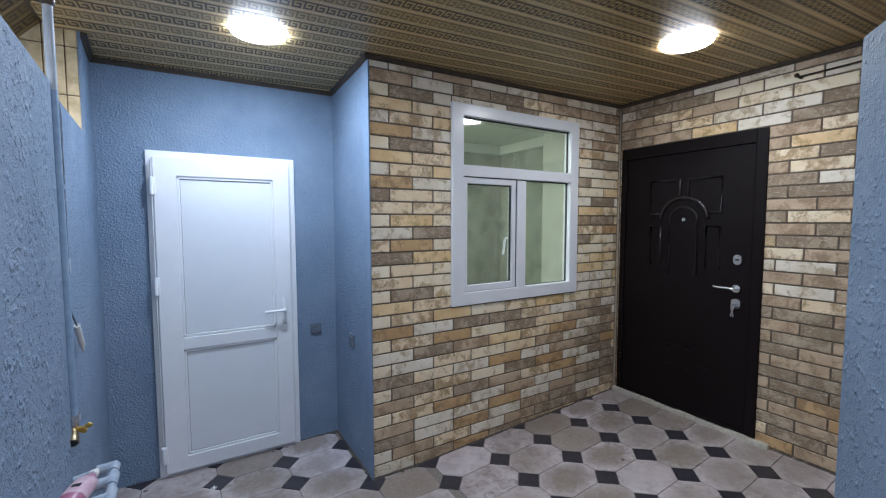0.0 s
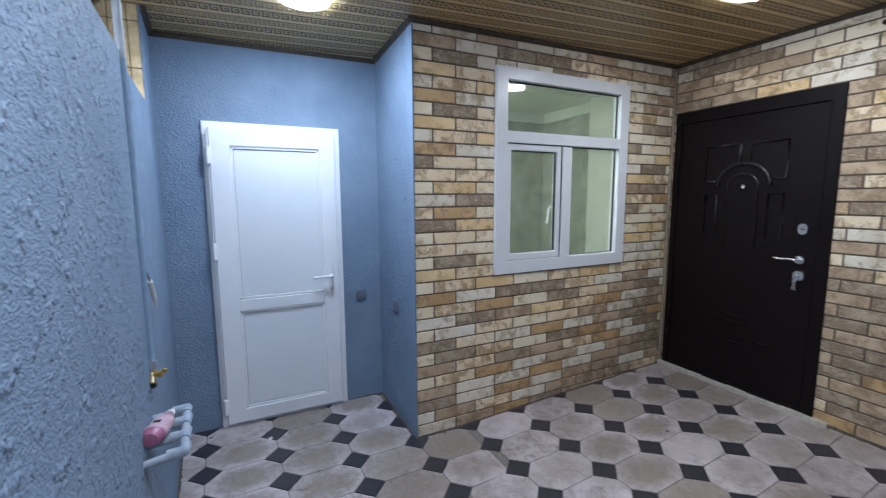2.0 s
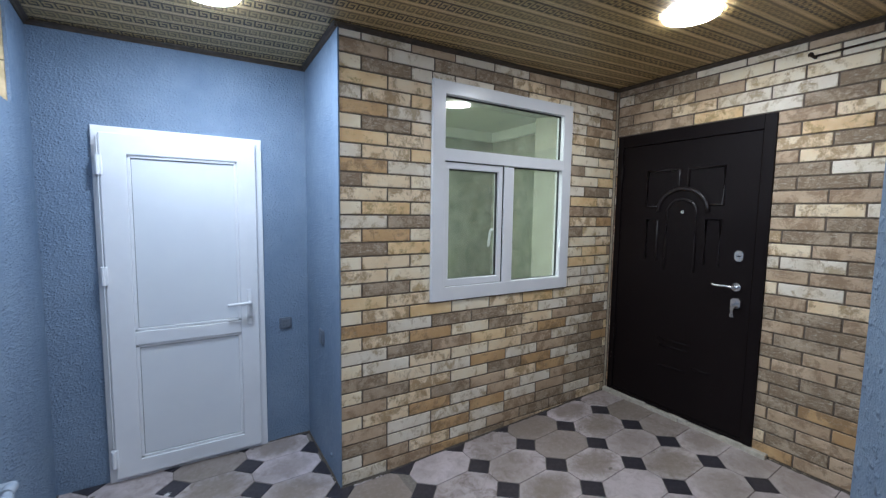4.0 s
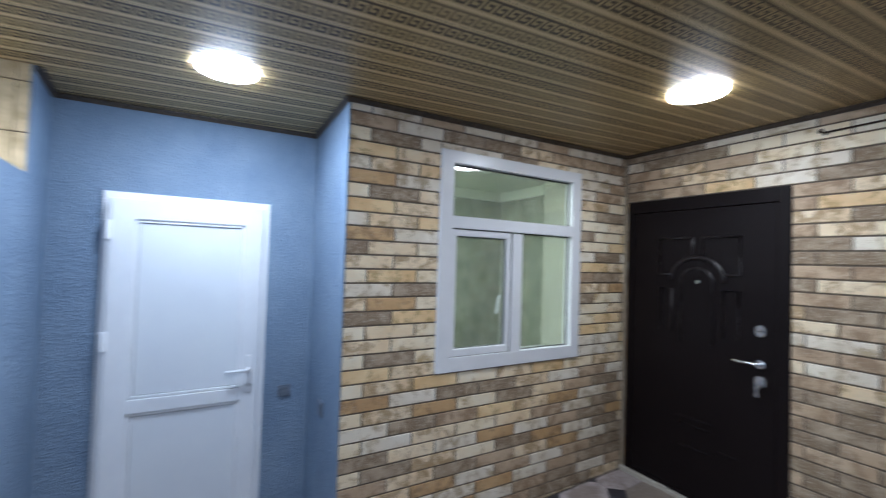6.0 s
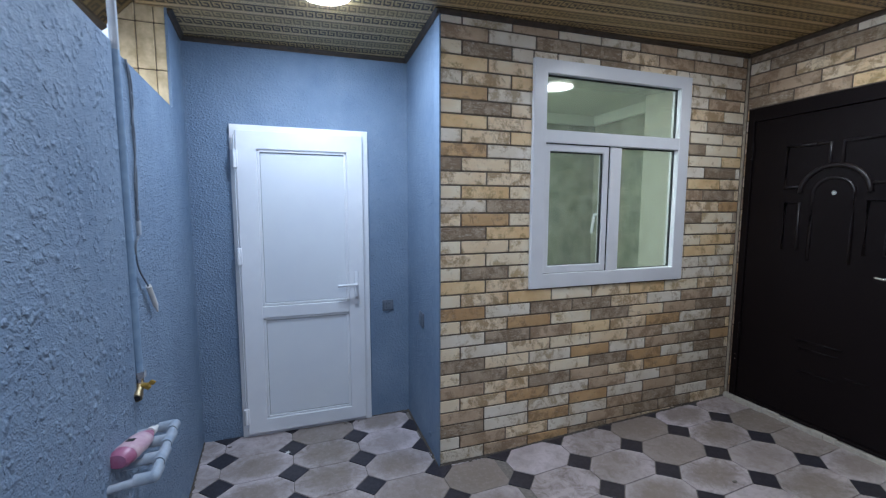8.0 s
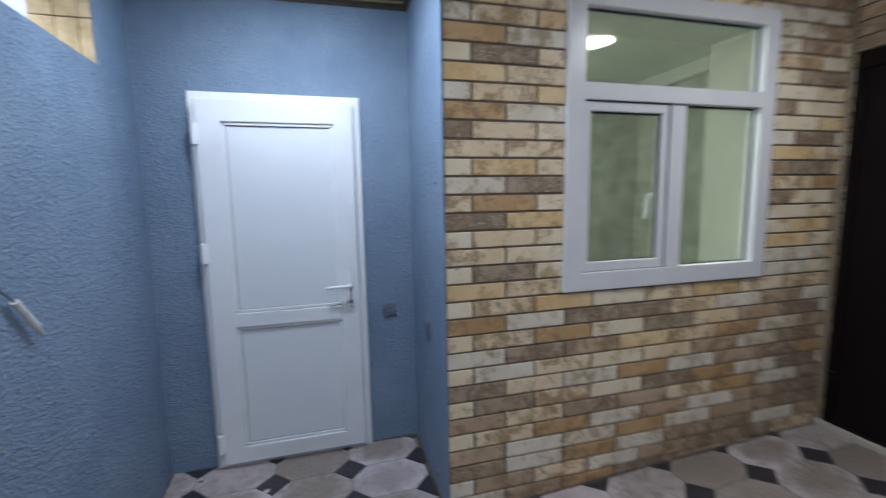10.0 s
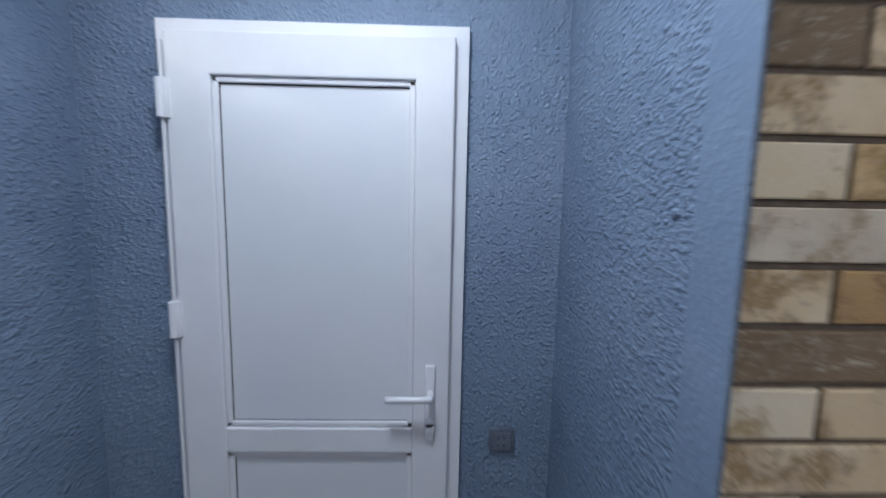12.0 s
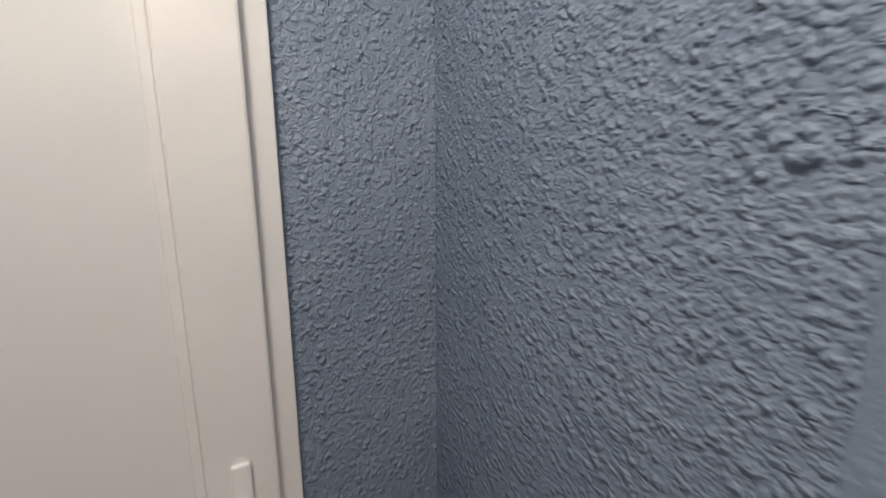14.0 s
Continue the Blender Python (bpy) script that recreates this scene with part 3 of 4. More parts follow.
part("frame", ring(-1.122, -0.283, 0.0, 2.012, 0, FY, YD + 0.06, 0.003, (0.052, 0.052, 0.0, 0.052)), M_PVC, door_1)
part("door_stop", ring(-1.07, -0.335, 0.0, 1.96, 0, FY + 0.03, YD + 0.05, 0.002, (0.02, 0.02, 0.0, 0.02)), M_GASKET, door_1, "black rubber seal")
LX0, LX1, LZ0, LZ1 = -1.088, -0.322, 0.028, 1.975
leaf = part("leaf", ring(LX0, LX1, LZ0, LZ1, 0, LY, FY - 0.003, 0.005, (0.118, 0.106, 0.092, 0.112)), M_PVC, door_1)
part("edge_strip", ring(LX0 + 0.012, LX1 - 0.012, LZ0 + 0.01, LZ1 - 0.012, 0.05, FY - 0.002, FY + 0.026, 0.0015), M_PVC, leaf, "grooved rebate of the leaf")
bm = box(LX0 + 0.117, LX1 - 0.105, LY + 0.001, FY - 0.004, 0.796, 0.872, 0.004, 2)
part("middle_rail", bm, M_PVC, leaf)
PX0, PX1 = LX0 + 0.118, LX1 - 0.106
for z0, z1 in ((0.12, 0.794), (0.874, 1.863)):
    part("panel", box(PX0, PX1, LY + 0.019, FY - 0.004, z0, z1), M_PANEL, leaf, "smooth white infill panel")
    bm = bmesh.new()
    for a, b, c, d in ((PX0, PX0 + 0.016, z0, z1), (PX1 - 0.016, PX1, z0, z1), (PX0, PX1, z0, z0 + 0.016), (PX0, PX1, z1 - 0.016, z1)):
        bm_box(bm, a, b, LY + 0.009, LY + 0.0195, c, d, 0.0035, 2)
    part("glazing_bead", bm, M_PVC, leaf)
    bm = bmesh.new()
    bm_box(bm, PX0 + 0.016, PX0 + 0.0178, LY + 0.0165, LY + 0.0195, z0 + 0.016, z1 - 0.016)
    bm_box(bm, PX0 + 0.016, PX1 - 0.016, LY + 0.0165, LY + 0.0195, z1 - 0.019, z1 - 0.016)
    bm_box(bm, PX0 + 0.016, PX1 - 0.016, LY + 0.0165, LY + 0.0195, z0 + 0.016, z0 + 0.0172)
    part("gasket", bm, M_GASKET, leaf, "thin dark seal line")
for zc in (1.80, 1.20, 0.155):
    bm = box(-1.108, -1.076, LY - 0.012, LY + 0.012, zc - 0.052, zc + 0.052, 0.003, 2)
    bm_cyl(bm, (-1.096, LY - 0.012, zc - 0.05), (-1.096, LY - 0.012, zc + 0.05), 0.009, 14)
    part("hinge", smooth(bm), M_PVC, door_1)
part("hinge_cover", smooth(box(-1.099, -1.0925, LY - 0.004, LY + 0.01, 0.22, 1.95, 0.002, 1)), M_PVC, door_1)
handle = part("handle", smooth(box(-0.392, -0.362, LY - 0.012, LY - 0.0005, 0.846, 1.072, 0.005, 3)), M_PVC, door_1, "white lever handle on a long plate")
bm = bm_cyl(bmesh.new(), (-0.376, LY - 0.004, 0.989), (-0.376, LY - 0.052, 0.989), 0.010, 18)
part("spindle", smooth(bm), M_PVC, handle)
lever = curve_pts(((-0.372, LY - 0.047, 0.989), (-0.40, LY - 0.052, 0.989), (-0.45, LY - 0.05, 0.988), (-0.503, LY - 0.045, 0.985)), 14)
part("lever", tube(lever, 0.0092, 12), M_PVC, handle)
bm = bm_cyl(bmesh.new(), (-0.376, LY - 0.010, 0.899), (-0.376, LY - 0.0165, 0.899), 0.0135, 20)
bm_box(bm, -0.3895, -0.3625, LY - 0.0165, LY - 0.010, 0.868, 0.899, 0.003, 2)
part("cylinder_cover", smooth(bm), M_PVC, handle)
bm = box(LX1 - 0.0125, LX1 - 0.0085, FY + 0.002, FY + 0.02, 0.90, 1.10, 0.001)
bm_box(bm, LX1 - 0.0095, LX1 - 0.001, FY + 0.004, FY + 0.015, 1.0, 1.025, 0.003, 2)
part("latch", bm, M_CHROME, door_1, "steel latch in the leaf edge")
part("red_mark", box(LX1 - 0.012, LX1 - 0.0075, FY + 0.004, FY + 0.018, 0.925, 0.932), mat("red_plastic", (0.35, 0.05, 0.02), 0.5), door_1, "small red plastic insert")
part("sill", box(-1.07, -0.335, FY + 0.002, YD + 0.06, -0.01, 0.024, 0.003), M_PVC, door_1)
# black sheet stands for the unlit space behind the closed leaf
part("backing", box(-1.10, -0.30, YD + 0.10, YD + 0.12, -0.1, 1.985), M_GASKET, door_1, "dark space behind the door")


# ---- dark entrance door ----
door_2 = thing("door_2", "black-brown steel entrance door with embossed arch panels, closed", "door", "", "structure")
GY0, GY1, GZ0, GZ1 = -1.095, -0.033, 0.122, 2.19
DX = XR - 0.012                  # casing face


def ring_y(x0, x1, y0, y1, z0, z1, wl, wr, wb, wt, bevel):
    bm = bmesh.new()
    bm_box(bm, x0, x1, y0, y0 + wl, z0, z1, bevel, 2)
    bm_box(bm, x0, x1, y1 - wr, y1, z0, z1, bevel, 2)
    if wb:
        bm_box(bm, x0 + 0.0004, x1, y0 + wl, y1 - wr, z0, z0 + wb, bevel, 2)
    bm_box(bm, x0 + 0.0004, x1, y0 + wl, y1 - wr, z1 - wt, z1, bevel, 2)
    return bm


part("casing", ring_y(DX, XR + 0.08, GY0, GY1, GZ0, GZ1, 0.064, 0.045, 0.02, 0.088, 0.003), M_DARK, door_2)
DL = DX + 0.010                  # leaf face
dleaf = part("leaf", box(DL, XR + 0.06, GY0 + 0.067, GY1 - 0.048, GZ0 + 0.023, GZ1 - 0.091, 0.003), M_DARK, door_2)
CY = -0.565


def emboss(pts, r=0.009):
    """A raised rounded bead on the leaf along points (y, z)."""
    return tube([(DL - 0.001, y, z) for y, z in pts], r, 8)


arch_o = [(CY + 0.175 * math.cos(a), 1.60 + 0.165 * math.sin(a)) for a in [math.pi * k / 16 for k in range(17)]]
arch_i = [(CY + 0.105 * math.cos(a), 1.59 + 0.10 * math.sin(a)) for a in [math.pi * k / 16 for k in range(17)]]
for name, line in (("arch_moulding", arch_o),
                   ("arch_panel", [(CY + 0.105, 1.18), (CY + 0.105, 1.4)] + arch_i + [(CY - 0.105, 1.4), (CY - 0.105, 1.18)]),
                   ("upper_panel", [(-0.465, 1.90), (-0.30, 1.90), (-0.30, 1.64), (-0.385, 1.64)]),
                   ("upper_panel", [(-0.535, 1.745), (-0.535, 1.90), (-0.50, 1.90), (-0.465, 1.90)]),
                   ("upper_panel", [(-0.745, 1.65), (-0.83, 1.65), (-0.83, 1.90), (-0.60, 1.90), (-0.60, 1.745)]),
                   ("side_panel", [(-0.31, 1.24), (-0.31, 1.54), (-0.39, 1.54), (-0.395, 1.24)]),
                   ("side_panel", [(-0.735, 1.24), (-0.735, 1.55), (-0.825, 1.55), (-0.825, 1.24)]),
                   ("lower_panel", [(-0.44, 0.66), (-0.69, 0.66)]), ("lower_panel", [(-0.46, 0.61), (-0.67, 0.61)]),
                   ("lower_panel", [(-0.70, 0.50), (-0.83, 0.50)]), ("lower_panel", [(-0.46, 0.46), (-0.66, 0.46)])):
    # lower beads keep the darker steel, as if out of the light
    part(name, emboss(line, 0.015 if name == "arch_moulding" else 0.011 if name == "upper_panel" else 0.009 if name in ("arch_panel", "side_panel") else 0.006), M_DARK if name == "lower_panel" else M_DARK_LIT, dleaf)
part("peephole", smooth(bm_cyl(bm_cyl(bmesh.new(), (DL - 0.006, -0.572, 1.598), (DL + 0.002, -0.572, 1.598), 0.013, 20), (DL - 0.009, -0.572, 1.598), (DL - 0.006, -0.572, 1.598), 0.009, 20)), M_CHROME, dleaf, "small chrome peephole")


def plate(yc, zc, w, h, cut):
    """A chrome cover plate with clipped corners."""
    bm = bmesh.new()
    pts = ((-w / 2 + cut, -h / 2), (w / 2 - cut, -h / 2), (w / 2, -h / 2 + cut), (w / 2, h / 2 - cut), (w / 2 - cut, h / 2), (-w / 2 + cut, h / 2), (-w / 2, h / 2 - cut), (-w / 2, -h / 2 + cut))
    lo = [bm.verts.new((DL + 0.001, yc + a, zc + b)) for a, b in pts]
    hi = [bm.verts.new((DL - 0.012, yc + a * 0.86, zc + b * 0.88)) for a, b in pts]
    for i in range(8):
        bm.faces.new((lo[i], lo[(i + 1) % 8], hi[(i + 1) % 8], hi[i]))
    bm.faces.new(hi)
    return bm


lock = part("lock_cover", plate(-0.948, 1.322, 0.058, 0.078, 0.017), M_CHROME, dleaf, "chrome upper lock cover")
part("keyhole", box(DL - 0.0135, DL - 0.011, -0.958, -0.938, 1.317, 1.326), M_GASKET, lock)
bm = bm_cyl(bmesh.new(), (DL + 0.001, -0.946, 1.122), (DL - 0.012, -0.946, 1.122), 0.027, 24)
bm_cyl(bm, (DL - 0.01, -0.946, 1.122), (DL - 0.055, -0.946, 1.122), 0.011, 16)
dh = part("handle", smooth(bm), M_CHROME, dleaf, "chrome lever handle")
part("lever", tube(curve_pts(((DL - 0.05, -0.95, 1.122), (DL - 0.055, -0.91, 1.128), (DL - 0.052, -0.86, 1.124), (DL - 0.045, -0.815, 1.128)), 14), 0.0088, 12), M_CHROME, dh)
lock2 = part("lock_cover", plate(-0.948, 1.018, 0.066, 0.074, 0.016), M_CHROME, dleaf, "chrome lower lock cover")
bm = bm_cyl(bmesh.new(), (DL - 0.01, -0.944, 1.018), (DL - 0.02, -0.944, 1.018), 0.015, 18)
bm_box(bm, DL - 0.05, DL - 0.018, -0.9455, -0.9425, 1.004, 1.018, 0.001)
part("lock_cylinder", smooth(bm), M_CHROME, lock2)
keys = thing("key_bunch", "steel keys hanging from the entrance door lock", "keys")
keys.location = (DL - 0.045, -0.944, 1.0)
part("key_ring", tube([(0, 0.011 * math.cos(a), 0.004 + 0.011 * math.sin(a)) for a in [math.pi * 2 * k / 16 for k in range(17)]], 0.0012, 6), M_CHROME, keys)
for off, tilt in ((0.003, 6), (-0.004, -9)):
    bm = bm_cyl(bmesh.new(), (-0.001, 0, -0.014), (0.001, 0, -0.014), 0.011, 16)
    bm_box(bm, -0.001, 0.001, -0.0035, 0.0035, -0.07, -0.02, 0.0004)
    bm_box(bm, -0.001, 0.001, 0.0035, 0.006, -0.066, -0.052)
    bmesh.ops.transform(bm, matrix=pose(off, 0, 0, tilt, 0, 0), verts=bm.verts)
    part("key", smooth(bm), M_CHROME, keys)
for zc in (1.90, 0.62):
    bm = bm_cyl(bmesh.new(), (DX - 0.006, -0.085, zc - 0.06), (DX - 0.006, -0.085, zc + 0.06), 0.008, 14)
    part("hinge", smooth(bm), M_DARK, door_2)
for zc in (0.40, 0.435):
    part("screw", smooth(bm_cyl(bmesh.new(), (DX - 0.002, -0.062, zc), (DX + 0.003, -0.062, zc), 0.004, 10)), M_CHROME, door_2, "small bright screw head")
bm = bmesh.new()
random.seed(5)
y = -0.01
while y > -1.17:
    w = random.uniform(0.05, 0.13)
    h = random.uniform(-0.006, 0.005)
    bm_box(bm, XR - 0.03 - random.uniform(0, 0.012), XR + 0.004, y - w, y, floor_z(XR) - 0.01, 0.122 + h, 0.003)
    y -= w
part("threshold", bm, M_CREAM, door_2, "rough white filler strip under the door")

# ---- window ----
window_1 = thing("window_1", "white plastic window with one opening casement and a fixed upper light", "window", "", "structure")
WY = -0.022
part("window_frame", ring(0.567, 1.758, 1.018, 2.362, 0, WY, 0.05, 0.004, (0.088, 0.088, 0.088, 0.078)), M_PVC, window_1)
part("transom", box(0.640, 1.672, WY + 0.0006, 0.05, 1.889, 1.964, 0.004, 2), M_PVC, window_1)
part("mullion", box(1.122, 1.206, WY + 0.001, 0.05, 1.104, 1.88, 0.004, 2), M_PVC, window_1)
sash = part("casement", ring(0.640, 1.135, 1.095, 1.895, 0, WY + 0.017, 0.04, 0.005, (0.055, 0.053, 0.057, 0.052)), M_PVC, window_1)


# black strip drawn for the shade in the casement gap, wider top and right
part("casement_seal", ring(0.6545, 1.1225, 1.1055, 1.8895, 0, WY + 0.011, WY + 0.0165, 0.0, (0.0012, 0.004, 0.0018, 0.0055)), M_GASKET, window_1, "dark strip for the shade between frame and casement")


def pane(x0, x1, z0, z1, y, owner):
    bm = bmesh.new()
    t = 0.006
    for a, b, c, d in ((x0 - 0.01, x0 + t * 0.5, z0, z1), (x1 - t, x1 + 0.01, z0, z1), (x0, x1, z0 - 0.01, z0 + t * 0.5), (x0, x1, z1 - t, z1 + 0.01)):
        bm_box(bm, a, b, y - 0.006, y + 0.012, c, d)
    part("gasket", bm, M_GASKET, owner, "black glazing seal")
    g = part("pane", box(x0 - 0.008, x1 + 0.008, y, y + 0.004, z0 - 0.008, z1 + 0.008), M_GLASS, owner, "clear faintly green glass")
    g.visible_shadow = False


pane(0.660, 1.672, 1.962, 2.283, 0.018, window_1)
pane(1.206, 1.672, 1.107, 1.888, 0.020, window_1)
pane(0.695, 1.082, 1.152, 1.843, 0.014, sash)
bm = smooth(box(1.092, 1.120, 0.0405, 0.052, 1.40, 1.50, 0.003, 2))
wh = part("handle", bm, M_PVC, sash, "white window handle on the inner side")
part("lever", tube(curve_pts(((1.106, 0.05, 1.46), (1.106, 0.085, 1.46), (1.10, 0.095, 1.44), (1.085, 0.095, 1.34)), 14), 0.010, 10), M_PVC, wh)


def prism(bottom, top):
    """A closed solid between two quads given corner by corner."""
    bm = bmesh.new()
    lo, hi = [bm.verts.new(p) for p in bottom], [bm.verts.new(p) for p in top]
    for i in range(4):
        bm.faces.new((lo[i], lo[(i + 1) % 4], hi[(i + 1) % 4], hi[i]))
    bm.faces.new(lo[::-1])
    bm.faces.new(hi)
    return bm


# the opening widens towards the inner room
quad = ((WX1 - 0.02, 0.051), (WX2 - 0.004, 0.051), (WX2 - 0.004, WB - 0.002), (WX2 - 0.03, WB - 0.002))
part("reveal_right", prism([(x, y, WS + 0.024) for x, y in quad], [(x, y, WZ2 - 0.004) for x, y in quad]), M_SPLAY, window_1, "pale glossy splayed reveal")
part("reveal_left", box(WX0, WX0 + 0.004, 0.051, WB - 0.002, WS + 0.024, WZ2), M_REVEAL, window_1)
quad = ((0.051, WZ1 - 0.02), (0.051, WZ2 - 0.001), (WB - 0.002, WZ2 - 0.001), (WB - 0.002, WZ2 - 0.02))
part("reveal_top", prism([(WX0 + 0.005, y, z) for y, z in quad], [(WX2 - 0.001, y, z) for y, z in quad]), M_REVEAL, window_1)
part("window_sill", smooth(box(WX0 + 0.001, WX2 - 0.002, 0.0515, WB + 0.03, WS + 0.001, WS + 0.022, 0.006, 2)), M_PVC, window_1)

# ---- small fittings ----
sock = thing("wall_socket", "dark grey wall socket on blue plaster", "socket", at=(-0.152, YD, 0.81))
part("plate", smooth(box(-0.039, 0.039, -0.010, 0.004, -0.039, 0.039, 0.004, 2)), M_SOCKET, sock)
part("insert", smooth(box(-0.028, 0.028, -0.0125, -0.009, -0.028, 0.028, 0.002, 1)), M_INSERT, sock)
bm = bmesh.new()
for hx in (-0.012, 0.006):
    for hz in (-0.012, 0.012):
        bm_cyl(bm, (hx, -0.0132, hz), (hx, -0.012, hz), 0.0028, 10)
part("pin_holes", bm, M_GASKET, sock)
sw = thing("wall_switch", "dark grey wall switch on blue plaster", "switch", at=(-0.002, 0.345, 0.79))
part("plate", smooth(box(-0.011, 0.004, -0.045, 0.045, -0.045, 0.045, 0.004, 2)), M_SOCKET, sw)
part("rocker", smooth(box(-0.0155, -0.010, -0.028, 0.028, -0.030, 0.030, 0.002, 1)), M_SOCKET, sw)
hook = thing("wall_hook", "dark steel peg stuck in the brick wall", "hook", at=(XR, -1.245, 2.455))
hook_m = noisy("rusty_steel", (0.03, 0.022, 0.018), (0.07, 0.045, 0.03), 0.6, 60, 0.3, 0.6)
part("peg", smooth(bm_cyl(bmesh.new(), (0.01, 0.0, -0.004), (-0.05, 0.008, 0.006), 0.008, 12)), hook_m, hook)
part("rod", tube([(-0.010, 0.0, 0.004), (-0.009, -0.3, 0.010), (-0.008, -0.75, 0.016)], 0.0055, 10), hook_m, hook, "dark thin rod along the brick joint")
part("head", smooth(bm_ball(bmesh.new(), (-0.05, 0.008, 0.006), 0.013, 12)), hook_m, hook)
for cy2, cz2, r, st in ((0.17, 0.11, 0.013, (0.7, 1.0, 1.1)), (0.14, 1.535, 0.011, (0.6, 1.2, 0.8)), (0.34, 1.255, 0.008, (0.5, 0.8, 2.0)), (0.165, 1.52, 0.007, (0.5, 1.0, 0.7))):
    thing("plaster_lump", "lump of plaster on the rough blue wall", "lump", "plaster lumps", bm=smooth(bm_ball(bmesh.new(), (-0.002, cy2, cz2), r, 12, st)), material=M_BLUE)

bm = bmesh.new()
random.seed(3)
rim = [bm.verts.new((r * math.cos(a), r * math.sin(a), 0.0)) for a, r in [(math.pi * 2 * k / 14, (0.028 if k % 2 else 0.009) * random.uniform(0.7, 1.2)) for k in range(14)]]
top = bm.verts.new((0, 0, 0.0012))
for k in range(14):
    bm.faces.new((rim[k], rim[(k + 1) % 14], top))
bm.faces.new(rim[::-1])
thing("paint_splash", "white paint splash on a dark floor inset", "stain", bm=bm, material=M_WHITE, at=(-0.845, 0.425, 0.0006))
for px, py, r in ((1.42, -0.72, 0.012), (-0.47, 0.66, 0.010), (-0.38, 0.665, 0.007), (-1.19, 0.60, 0.011)):
    chip = bm_ball(bmesh.new(), (0, 0, 0.002), r, 8, (1.3, 0.8, 0.4))
    thing("grit_chip", "small dark chip of rubble on the tiled floor", "debris", "floor grit", bm=chip, material=M_GROUT, at=(px, py, floor_z(px)))

# water pipe with tap
PXY = (-1.262, -0.562)
pipe = thing("water_pipe", "grey plastic water pipe up the blue wall, ending in a tap", "pipe", at=(0, 0, 0))
part("riser", smooth(bm_cyl(bmesh.new(), (*PXY, 0.955), (*PXY, 2.0), 0.0128, 18)), M_RISER, pipe, "painted blue like the wall")
part("upper_riser", smooth(bm_cyl(bmesh.new(), (*PXY, 2.0), (*PXY, 2.262), 0.0128, 18)), M_PIPE, pipe, "bare grey plastic")
# elbow and branch take the dark trim colour, standing in for shade
part("elbow", smooth(bm_ball(bmesh.new(), (*PXY, 2.27), 0.020, 16)), M_TRIM, pipe)
part("branch", smooth(bm_cyl(bmesh.new(), (PXY[0], PXY[1], 2.27), (-1.50, PXY[1] - 0.02, 2.29), 0.013, 16)), M_TRIM, pipe, "pipe leading outside, coloured dark for its shade")
for zc in (1.22, 1.70):
    bm = bm_cyl(bmesh.new(), (*PXY, zc - 0.008), (*PXY, zc + 0.008), 0.0155, 18)
    bm_box(bm, west_x(PXY[1]) - 0.002, PXY[0], PXY[1] - 0.012, PXY[1] + 0.012, zc - 0.007, zc + 0.007)
    part("clip", smooth(bm), M_RISER, pipe)
tap = thing("water_tap", "brass tap with a yellow butterfly handle under the pipe", "tap", at=(PXY[0], PXY[1], 0.905))
tap.scale = (1.0, 0.95, 0.85)
part("union", smooth(bm_cyl(bm_cyl(bmesh.new(), (0, 0, 0.035), (0, 0, 0.06), 0.021, 6), (0, 0, 0.0), (0, 0, 0.04), 0.015, 16)), M_CHROME, tap)
bm = bm_ball(bmesh.new(), (0, -0.004, 0), 0.020, 16)
bm_cyl(bm, (0, 0, 0), (0.004, -0.045, -0.018), 0.015, 18)
bm_cyl(bm, (0.004, -0.043, -0.0175), (0.0055, -0.062, -0.025), 0.0185, 18)
part("body", smooth(bm), M_BRASS, tap)
part("nozzle_bore", smooth(bm_cyl(bmesh.new(), (0.0054, -0.06, -0.0242), (0.0056, -0.0632, -0.0255), 0.0135, 18)), M_GASKET, tap)
bm = bm_cyl(bmesh.new(), (0.010, -0.012, 0.004), (0.034, -0.020, 0.008), 0.009, 14)
for a in (0, 180):
    b2 = box(-0.009, 0.009, -0.004, 0.004, 0.004, 0.022, 0.0035, 2)
    bmesh.ops.transform(b2, matrix=Matrix.Translation((0.036, -0.022, 0.008)) @ pose(0, 0, 0, a + 10, 38, 0), verts=b2.verts)
    tmp = bpy.data.meshes.new("tmp")
    b2.to_mesh(tmp)
    b2.free()
    bm.from_mesh(tmp)
    bpy.data.meshes.remove(tmp)
part("butterfly_handle", smooth(bm), noisy("yellow_metal", (0.50, 0.33, 0.06), (0.38, 0.25, 0.05), 0.35, 50, 0.1, 0.3), tap)

# shelf of pipe offcuts with a bottle on it
rack = thing("pipe_shelf", "small wall shelf made of pale blue plastic pipe and fittings", "shelf")
SZ = 0.762
ys = (-0.60, -0.69, -0.785, -0.885)
rail_x = {yy: west_x(yy, 0.118) for yy in ys}
part("outer_rail", smooth(bm_cyl(bmesh.new(), (rail_x[ys[0]], ys[0], SZ + 0.006), (rail_x[ys[3]], ys[3], SZ - 0.004), 0.0125, 16)), M_RACK, rack)
